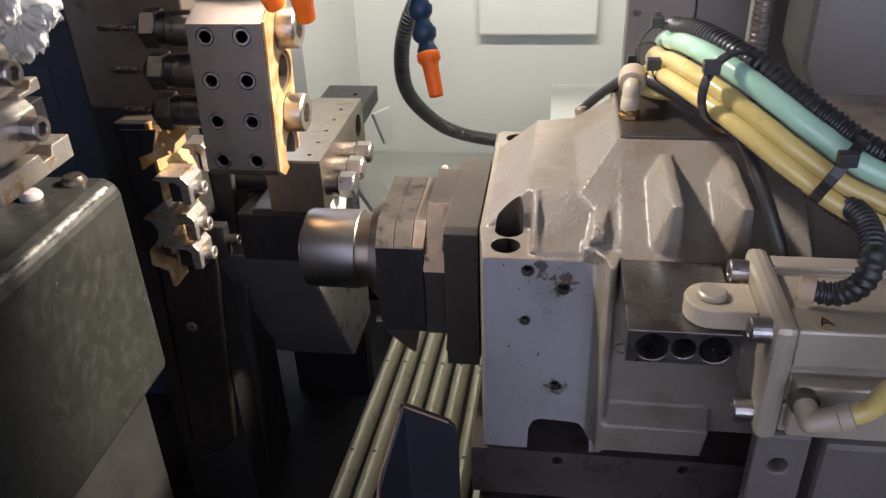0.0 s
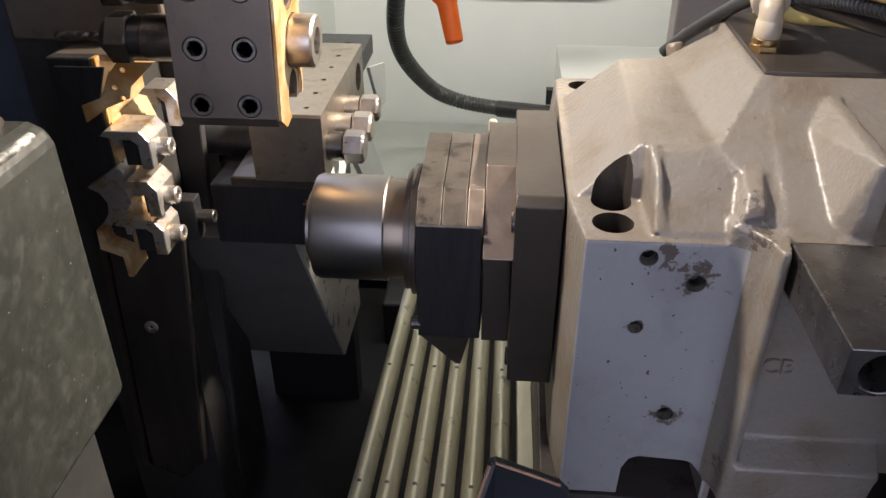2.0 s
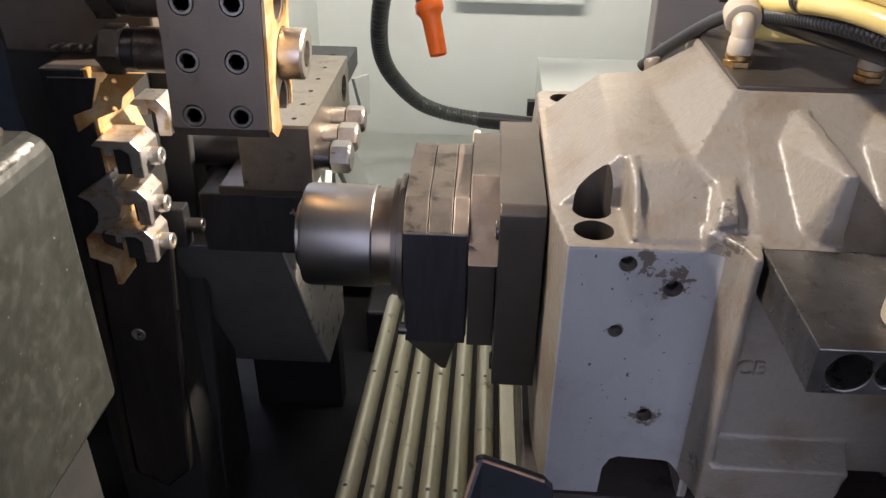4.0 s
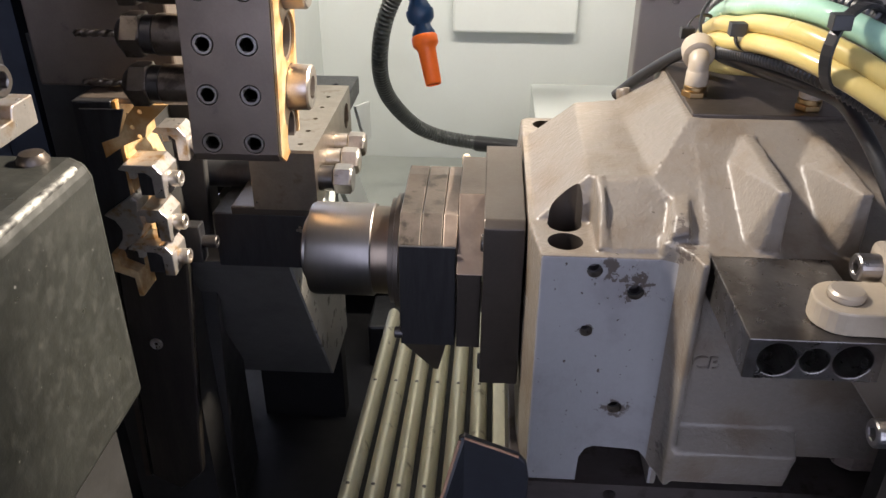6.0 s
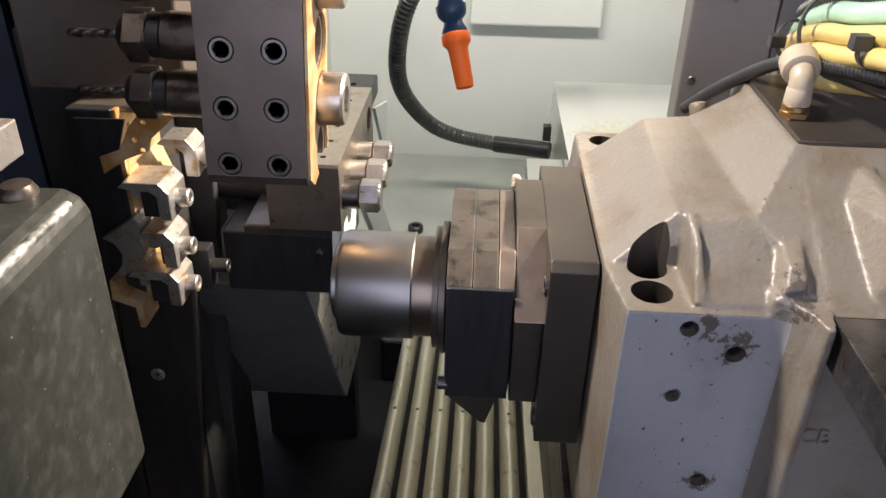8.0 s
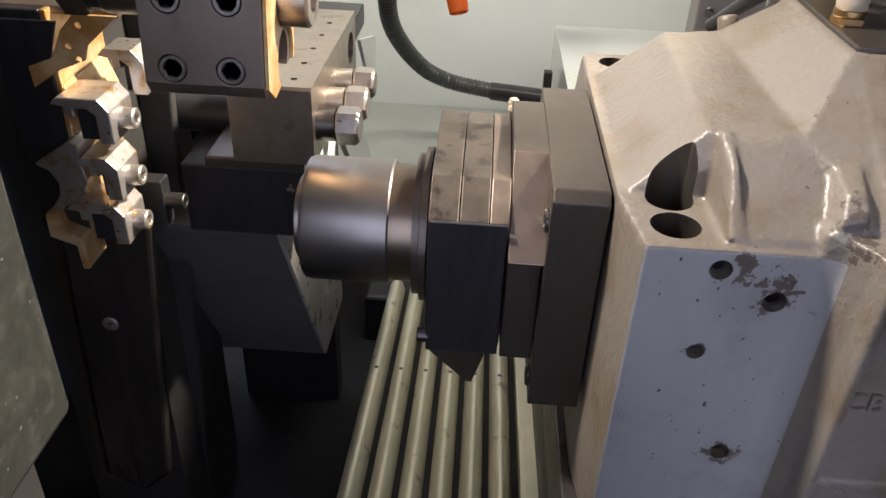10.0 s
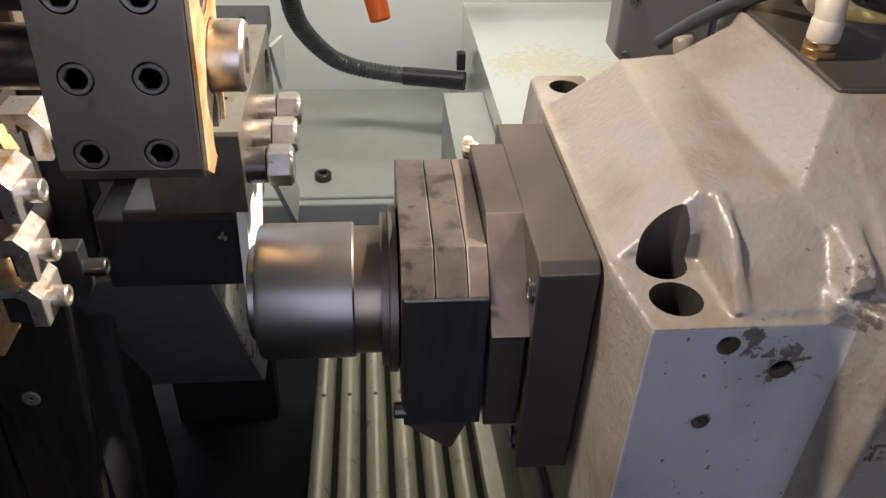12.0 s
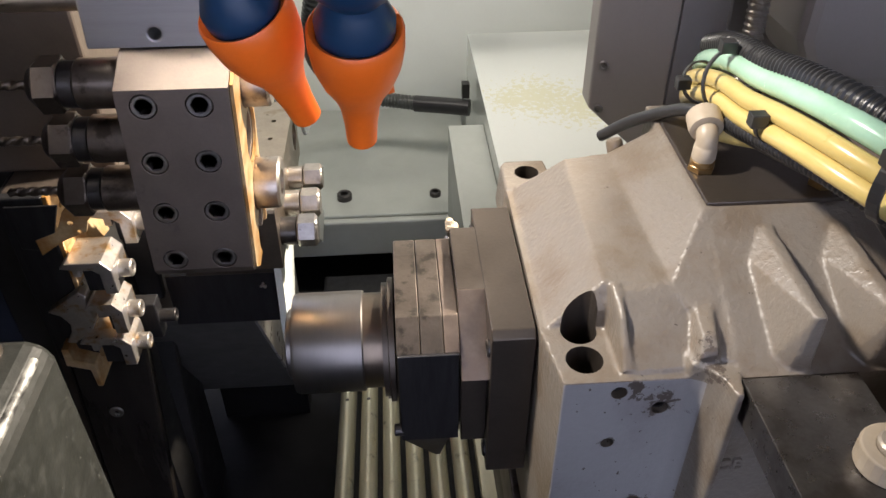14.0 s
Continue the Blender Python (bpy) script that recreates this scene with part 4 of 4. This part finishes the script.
part("side_plate", cut(hull(*[(x, y, z) for x in (-0.1449, -0.1437) for y, z in ((0.3890, 0.3622), (0.3810, 0.3680), (0.3810, 0.4495), (0.3960, 0.4565), (0.4180, 0.4565), (0.4180, 0.3680))]), *[cylinder(0.0113, (-0.16, 0.405, z), (1, 0, 0), 0.03, 40) for z in (0.3720, 0.3935, 0.4170, 0.4405)]), AMBER_STEEL, gang, "side face with amber oil film")
for z in rows_z:
    for x in (-0.1755, -0.1560):
        part("set_screw", lathe([(0.0047, -0.004), (0.0047, -0.0004), (0.0043, 0.0001), (0.0033, 0.0001), (0.0031, -0.0004, True), (0.0030, -0.004, True)], (x, 0.3802, z), (0, -1, 0), 24), BOLT, gang, "socket set screw")
for z in (0.3935, 0.4405):
    part("tool_sleeve", lathe([(0.0091, 0), (0.0091, 0.0225), (0.0105, 0.0226), (0.0107, 0.0235), (0.0107, 0.0330), (0.0098, 0.0340), (0.0055, 0.0340), (0.0052, 0.020)], (-0.1675, 0.405, z), (1, 0, 0), 40), STEEL_WORN, gang, "bright tool sleeve with a bored end", smooth=True)


def drill(z, reach):
    d = thing("drill_holder", (-0.185, 0.405, z), "worn collet holder with a twist drill", "drill", "drills in the tool block")
    part("shank", lathe([(0.0096, 0), (0.0096, 0.019), (0.0086, 0.020)], (-0.1853, 0.405, z), (-1, 0, 0), 32), DRILL_STEEL, d, smooth=True)
    part("collar", lathe([(0.0088, 0), (0.0088, 0.005)], (-0.2053, 0.405, z), (-1, 0, 0), 32), BLACK_BOLT, d, smooth=True)
    part("collet_nut", lathe([(0.0095, 0), (0.0102, 0.0008, True), (0.0102, 0.0085, True), (0.0085, 0.0100), (0.0060, 0.0125), (0.002, 0.0125)], (-0.2104, 0.405, z), (-1, 0, 0), 36), DRILL_STEEL, d)
    bm = bmesh.new()
    rings = []
    for k in range(40):
        s = k / 39
        r = 0.0021 if s < 0.93 else 0.0021 * (1 - s) / 0.07 + 0.0001
        ring = []
        for j in range(10):
            a = 2 * math.pi * j / 10
            rr = r * (0.62 + 0.38 * abs(math.cos(a)))
            b = a + s * 14
            ring.append(bm.verts.new((-0.2225 - reach * s, 0.405 + rr * math.cos(b), z + rr * math.sin(b))))
        rings.append(ring)
    for a, b in zip(rings, rings[1:]):
        for j in range(10):
            bm.faces.new((a[j], a[(j + 1) % 10], b[(j + 1) % 10], b[j]))
    bm.faces.new(rings[0][::-1])
    bm.faces.new(rings[-1])
    part("twist_drill", bm, DRILL_STEEL, d, "fluted twist drill", smooth=True)


drill(0.4405, 0.026)
drill(0.4170, 0.023)
drill(0.3935, 0.023)
upper = thing("aluminium_block", (-0.17, 0.42, 0.457), "pale milled aluminium block with engraved marks", "block")
part("block_body", cut(box(-0.1960, -0.1452, 0.3965, 0.4180, 0.4575, 0.50), cylinder(0.0022, (-0.1715, 0.38, 0.4625), (0, 1, 0), 0.03), cylinder(0.0022, (-0.1765, 0.38, 0.4840), (0, 1, 0), 0.03)), ALUMINIUM, upper, bevel=0.0008)
for k in range(7):
    part("engraved_mark", box(-0.1890 + 0.0045 * k, -0.1862 + 0.0045 * k, 0.3962, 0.3964, 0.4745, 0.4772), CABINET, upper)

for ob in [o for o in bpy.data.objects if o.parent and o.parent.name.split(".")[0] in ("gang_tool_block", "drill_holder", "aluminium_block")]:
    foot = world_of(ob.parent).translation.z
    for v in ob.data.vertices:
        v.co.x += 0.0003 + 0.042 * (v.co.z + foot - 0.3742)

# carrier behind the drills
carrier = thing("tool_carrier", (-0.24, 0.46, 0.0), "dark steel tool carrier behind the drills", "tool carrier")
part("body", box(-0.290, -0.214, 0.446, 0.50, 0.378, 0.54), GANG_STEEL, carrier, bevel=0.0015)
part("ledge", box(-0.262, -0.214, 0.430, 0.46, 0.374, 0.3775), GANG_STEEL, carrier, bevel=0.001)
part("mount", box(-0.30, -0.250, 0.505, 0.59, 0.30, 0.54), COLUMN_MATT, carrier)
part("cheek", hull((-0.260, 0.424, 0.3735), (-0.236, 0.424, 0.3735), (-0.2440, 0.424, 0.352), (-0.2480, 0.424, 0.348), (-0.259, 0.424, 0.350), (-0.260, 0.4252, 0.3735), (-0.236, 0.4252, 0.3735), (-0.2440, 0.4252, 0.352), (-0.2480, 0.4252, 0.348), (-0.259, 0.4252, 0.350)), BLACK_STEEL, carrier, bevel=0.0008)
bar = thing("slide_bar", (-0.26, 0.45, 0.47), "bright round slide bar", "bar")
part("rod", cylinder(0.006, (-0.45, 0.43, 0.4655), (1, 0, 0), 0.253), STEEL_WORN, bar, smooth=True)
part("red_cap", cylinder(0.0065, (-0.2120, 0.45, 0.474), (0, 0.1, 1), 0.05), RED, bar, "dark red plastic cap", smooth=True)

# ---- turning tool clamps on the column ----
column = thing("tool_column", (-0.26, 0.47, 0.0), "glossy black tool column with a pointed lower end", "column")
part("front_plate", prism_y([(-0.2750, 0.275), (-0.2280, 0.275), (-0.2460, 0.090), (-0.2640, 0.072), (-0.2850, 0.085)], 0.4525, 0.4600), COLUMN, column, bevel=0.002)
part("guard", prism_y([(-0.2490, 0.372), (-0.2250, 0.372), (-0.2455, 0.0), (-0.2725, 0.0)], 0.5000, 0.5070), COLUMN_MATT, column, bevel=0.001)
part("spine", box(-0.305, -0.245, 0.4685, 0.56, 0.0, 0.40), COLUMN_MATT, column)
part("edge_strip", hull((-0.2790, 0.4520, 0.270), (-0.2752, 0.4520, 0.270), (-0.2890, 0.4520, 0.085), (-0.2852, 0.4520, 0.085), (-0.2790, 0.4680, 0.270), (-0.2752, 0.4680, 0.270), (-0.2890, 0.4680, 0.085), (-0.2852, 0.4680, 0.085)), PLATE_STEEL, column)
part("plate_screw", lathe([(0.0042, -0.001), (0.0042, 0.0004), (0.0038, 0.0009), (0.0016, 0.0009), (0.0014, 0.0004, True), (0.0013, -0.0003, True)], (-0.2600, 0.4523, 0.2040), (0, -1, 0), 20), CLAMP_STEEL, column, "countersunk screw")
toolpost = thing("turning_tool_post", (-0.24, 0.44, 0.262), "amber oil-stained post for turning tools", "tool post")
# Black body puts the unlit front into colour; the side keeps its amber film.
part("post_body", cut(box(-0.264, -0.2430, 0.4255, 0.4680, 0.276, 0.3770), *[cylinder(0.0016, (-0.250, y, z), (1, 0, 0), 0.02, 14) for y, z in ((0.436, 0.366), (0.446, 0.357), (0.438, 0.352), (0.442, 0.332), (0.440, 0.310))]), BLACK_STEEL, toolpost, bevel=0.001)
part("side_face", cut(box(-0.2429, -0.2405, 0.4258, 0.4680, 0.277, 0.3770), *[cylinder(0.0015, (-0.250, y, z), (1, 0, 0), 0.02, 14) for y, z in ((0.436, 0.366), (0.446, 0.357), (0.438, 0.352))]), AMBER_STEEL, toolpost, "amber oil film on the side face", bevel=0.0005)
# The lit amber patch and its slanting shadow edge are built as a sheet.
part("diagonal_plate", cut(prism_y([(-0.2290, 0.3765), (-0.2120, 0.3765), (-0.2250, 0.3650), (-0.2270, 0.3590), (-0.2380, 0.3545), (-0.2505, 0.3465), (-0.2510, 0.3550), (-0.2405, 0.3590), (-0.2350, 0.3700)], 0.4235, 0.4252), *[cylinder(0.0013, (x, 0.415, z), (0, 1, 0), 0.02, 12) for x, z in ((-0.2275, 0.3725), (-0.2330, 0.3640), (-0.2300, 0.3590))]), AMBER_STEEL, toolpost, "amber sheet in the outline of the lit patch", bevel=0.0003)
part("side_wedge", hull((-0.2404, 0.4262, 0.3380), (-0.2404, 0.4262, 0.3470), (-0.2404, 0.4660, 0.3470), (-0.2404, 0.4660, 0.3300), (-0.2350, 0.4262, 0.3380), (-0.2350, 0.4660, 0.3300)), AMBER_STEEL, toolpost, "amber sloping wedge", bevel=0.0005)
part("curved_jaw", prism_y([(-0.2575, 0.3135), (-0.2400, 0.3255), (-0.2370, 0.3230), (-0.2380, 0.3160), (-0.2360, 0.3080), (-0.2390, 0.3010), (-0.2500, 0.2920), (-0.2540, 0.2930), (-0.2500, 0.2990), (-0.2490, 0.3050), (-0.2520, 0.3105)], 0.4205, 0.4355), CLAMP_STEEL, toolpost, "steel jaw with a hollowed side", bevel=0.0006)
part("lower_jaw", prism_y([(-0.2565, 0.2915), (-0.2530, 0.2915), (-0.2520, 0.2840), (-0.2430, 0.2800), (-0.2425, 0.2640), (-0.2455, 0.2640), (-0.2460, 0.2760), (-0.2570, 0.2800)], 0.4170, 0.4355), AMBER_STEEL, toolpost, "amber angled lower jaw", bevel=0.0006)


def clamp(z, x0, x1, y0, y1):
    c = thing("tool_clamp", (x0, y1, z - 0.018), "bright stepped clamp holding a turning tool", "clamp", "turning tool clamps")
    part("bridge", prism_y([(x0, z - 0.003), (x0 + 0.003, z), (x1 - 0.004, z), (x1, z - 0.005), (x1, z - 0.019), (x1 - 0.006, z - 0.019), (x1 - 0.006, z - 0.007), (x1 - 0.009, z - 0.0045), (x0 + 0.009, z - 0.0045), (x0 + 0.009, z - 0.008), (x0 + 0.0055, z - 0.008), (x0 + 0.0055, z - 0.004)], y0, y1), CLAMP_STEEL, c, bevel=0.0006)
    # Shank widened to fill the opening: black colour for the shade below the bridge.
    part("tool_bit", box(x0 + 0.0092, x1 - 0.0062, y0 + 0.0025, y1 + 0.004, z - 0.0185, z - 0.0050), BLACK_STEEL, c, "tool shank enlarged in black for the shade under the clamp", bevel=0.0004)
    part("clamp_bolt", cap_screw((x1, (y0 + y1) / 2, z - 0.0115), (1, 0, 0), 0.0044, 0.0060, 0.52), CLAMP_STEEL, c, "socket head bolt")


clamp(0.3455, -0.2425, -0.2190, 0.417, 0.438)
clamp(0.3190, -0.2385, -0.2210, 0.418, 0.438)
clamp(0.2975, -0.2465, -0.2215, 0.417, 0.437)
clamp(0.3580, -0.2310, -0.2125, 0.440, 0.4555)
low = thing("tool_clamp", (-0.225, 0.45, 0.27), "small dark clamp with a projecting bolt", "clamp", "turning tool clamps")
part("bridge", box(-0.232, -0.2150, 0.443, 0.4522, 0.272, 0.2960), BLACK_STEEL, low, bevel=0.0008)
part("clamp_bolt", cap_screw((-0.2150, 0.4475, 0.2845), (1, 0, 0), 0.0038, 0.0085, 0.5), BLACK_BOLT, low, "projecting dark bolt")

# ---- cross drilling unit behind the cap ----
cross = thing("cross_drill_unit", (-0.17, 0.53, 0.245), "brown steel cross drilling unit with hexagon bolts", "drill unit")
part("body", cut(hull(*[(x, y, z) for x in (-0.1890, -0.1500) for y, z in ((0.4690, 0.2960), (0.4690, 0.3330), (0.4700, 0.3345), (0.5940, 0.3345), (0.5940, 0.2960))]), *[cylinder(0.0016, (-0.160, 0.480 + 0.022 * k, 0.32), (0, 0, 1), 0.03, 14) for k in range(5)], cylinder(0.009, (-0.17, 0.577, 0.318), (1, 0, 0), 0.04)), CROSS_STEEL, cross, bevel=0.0008)
part("lower_block", box(-0.2180, -0.1560, 0.4740, 0.56, 0.2520, 0.2900), BLACK_STEEL, cross, bevel=0.001)
part("shoulder", box(-0.2050, -0.1520, 0.4720, 0.575, 0.2901, 0.2959), PLATE_STEEL, cross, bevel=0.001)
# The lit side of the lower unit is put in as pale paint.
part("side_plate", prism_x([(0.4640, 0.2445), (0.5000, 0.2445), (0.5450, 0.2955), (0.4720, 0.2955)], -0.1558, -0.1518), WALL, cross, "side face in pale paint for the light on it")
part("rear_plate", cut(box(-0.2060, -0.1600, 0.5941, 0.695, 0.2960, 0.3110), *[cylinder(0.002, (-0.175, 0.62 + 0.025 * k, 0.30), (0, 0, 1), 0.03, 14) for k in range(3)]), BLACK_STEEL, cross, bevel=0.001)
part("side_rod", cylinder(0.0105, (-0.262, 0.520, 0.2980), (1, 0, 0), 0.072), BLACK_STEEL, cross, smooth=True)
part("back_web", box(-0.262, -0.1895, 0.5945, 0.600, 0.245, 0.330), COLUMN_MATT, cross)
part("stray_chip", join(*[ball(0.0010, (-0.1640 + random.uniform(-.0014, .0014), 0.4735, 0.2800 + random.uniform(-.002, .002)), 6) for _ in range(6)]), CLAMP_STEEL, cross, "bright metal chip")
for y, z, r, dark in ((0.482, 0.3120, 0.0086, 1), (0.508, 0.3130, 0.0080, 0), (0.534, 0.3140, 0.0076, 0)):
    part("spindle_sleeve", lathe([(r * 0.92, 0), (r * 0.92, 0.0085), (r * 0.7, 0.0090)], (-0.1500, y, z), (1, 0, 0), 32), BLACK_BOLT if dark else STEEL_WORN, cross, smooth=True)
    part("hex_bolt", hex_bolt((-0.1408, y, z), (1, 0, 0), r, 0.0110), STEEL_WORN if not dark else BOLT, cross, "hexagon collet nut")
guard = thing("lower_guard", (-0.21, 0.56, 0.0), "dark guard box under the drilling unit", "guard")
part("box", prism_x([(0.480, 0.2515), (0.4835, 0.2435), (0.572, 0.090), (0.640, 0.090), (0.640, 0.2515)], -0.2530, -0.1750), GUARD_PAINT, guard, bevel=0.001)
part("side_sheet", prism_x([(0.4790, 0.2510), (0.4825, 0.2430), (0.571, 0.0915), (0.6400, 0.0915), (0.6400, 0.2510)], -0.1748, -0.1730), GUARD_SIDE, guard, "grey side sheet, lightened for the lamp on it")
part("sloping_strip", prism_x([(0.5950, 0.2550), (0.6300, 0.2750), (0.7900, 0.1100), (0.7500, 0.1010)], -0.1650, -0.1610), WALL, guard, "pale sloping strip")
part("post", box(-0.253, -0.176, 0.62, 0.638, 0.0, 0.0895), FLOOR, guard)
solid("white_tab", hull((-0.1600, 0.700, 0.2500), (-0.1600, 0.733, 0.2400), (-0.1600, 0.733, 0.2760), (-0.1600, 0.700, 0.2650), (-0.1575, 0.700, 0.2500), (-0.1575, 0.733, 0.2400), (-0.1575, 0.733, 0.2760), (-0.1575, 0.700, 0.2650), (-0.1600, 0.66, 0.2960), (-0.1575, 0.66, 0.2960)), WALL, "white sheet tab beside the drilling unit", "tab")
solid("drain_rail", join(box(-0.165, -0.03, 0.70, 0.76, 0.0, 0.050), cylinder(0.012, (-0.10, 0.69, 0.05), (0, 0, 1), 0.03)), BLACK_STEEL, "black machine bed below the rear shelf", "bed", bevel=0.003)

# ---- black sheet cover and the near tool holder on it ----
hood = thing("black_cover", (-0.27, 0.2, 0.0), "black painted sheet cover with worn rounded edges", "cover")
part("shell", hull(*[(x, y, z) for y in (0.02, 0.318) for x, z in ((-0.40, 0.2790), (-0.2000, 0.2790), (-0.1995, 0.3850), (-0.2015, 0.3905), (-0.2070, 0.3930), (-0.40, 0.3930))]), COVER, hood, bevel=0.003)
part("worn_edge", tube([(-0.2030, 0.03, 0.3900), (-0.2028, 0.15, 0.3902), (-0.2030, 0.31, 0.3900)], 0.0017, 10, 8), WORN_EDGE, hood, "paint worn to bare metal", smooth=True)
part("base", box(-0.40, -0.235, 0.02, 0.30, 0.0, 0.2788), COLUMN_MATT, hood)
part("side_stay", hull((-0.234, 0.20, 0.0), (-0.214, 0.30, 0.0), (-0.234, 0.20, 0.2788), (-0.214, 0.305, 0.2788), (-0.230, 0.20, 0.0), (-0.210, 0.30, 0.0), (-0.230, 0.20, 0.2788), (-0.210, 0.305, 0.2788)), COLUMN_MATT, hood, "dark stay")
part("cover_screw", lathe([(0.005, 0), (0.005, 0.0015), (0.0035, 0.0035), (0.001, 0.004)], (-0.2290, 0.2935, 0.3930), (0, 0, 1)), CABINET, hood, "domed screw", smooth=True)
part("cover_screw", lathe([(0.006, 0), (0.006, 0.0015), (0.0045, 0.0040), (0.001, 0.0046)], (-0.2180, 0.3105, 0.3925), (0, 0, 1)), PLATE_STEEL, hood, "domed screw", smooth=True)
near = thing("near_tool_holder", (-0.25, 0.27, 0.393), "stepped steel tool holder on the black cover", "tool holder")
part("stem", box(-0.32, -0.2400, 0.225, 0.290, 0.3935, 0.4850), BLACK_STEEL, near, bevel=0.001)
part("base_step", prism_x([(0.2400, 0.4165), (0.2890, 0.4165), (0.2890, 0.4265), (0.2770, 0.4265), (0.2755, 0.4225), (0.2690, 0.4225), (0.2675, 0.4265), (0.2400, 0.4265)], -0.2395, -0.1985), CLAMP_STEEL, near, "bright notched lower step", bevel=0.0005)
part("tool_bit", box(-0.2395, -0.2030, 0.2741, 0.2860, 0.4300, 0.4440), BLACK_STEEL, near, "dark tool shank", bevel=0.0005)
part("clamp_lip", prism_x([(0.2700, 0.4480), (0.2840, 0.4480), (0.2840, 0.4530), (0.2790, 0.4530), (0.2770, 0.4500), (0.2700, 0.4500)], -0.2390, -0.2010), CLAMP_STEEL, near, "bright notched lip", bevel=0.0004)
part("middle_step", prism_y([(-0.2395, 0.4268), (-0.2040, 0.4268), (-0.1985, 0.4310), (-0.1985, 0.4440), (-0.2020, 0.4480), (-0.2120, 0.4480), (-0.2140, 0.4450), (-0.2220, 0.4450), (-0.2240, 0.4480), (-0.2395, 0.4480)], 0.245, 0.2740), CLAMP_STEEL, near, bevel=0.001)
part("upper_step", prism_y([(-0.2395, 0.4500), (-0.2050, 0.4500), (-0.1995, 0.4540), (-0.1995, 0.4690), (-0.2040, 0.4740), (-0.2395, 0.4740)], 0.245, 0.270), CLAMP_STEEL, near, bevel=0.001)
part("holder_bolt", cap_screw((-0.1975, 0.2650, 0.4385), (1, -0.1, 0), 0.0050, 0.0065, 0.52), BOLT, near, "socket head bolt")
part("holder_bolt", cap_screw((-0.1995, 0.2620, 0.4615), (1, -0.1, 0), 0.0050, 0.0065, 0.52), BOLT, near, "socket head bolt")
bag_bm = bmesh.new()
bmesh.ops.create_icosphere(bag_bm, subdivisions=6, radius=1)
for v in bag_bm.verts:
    n = noise.noise(v.co * 2.3) * 0.35 + abs(noise.noise(v.co * 6.0)) * 0.25 + abs(noise.noise(v.co * 17.0)) * 0.07
    v.co = Vector((v.co.x * 0.024, v.co.y * 0.018, v.co.z * 0.030)) * (1 + n)
bag_bm.transform(Matrix.Translation((-0.262, 0.36, 0.470)))
solid("plastic_bag", bag_bm, PLASTIC_BAG, "crumpled clear plastic bag tucked behind the tool holder", "bag", smooth=True)
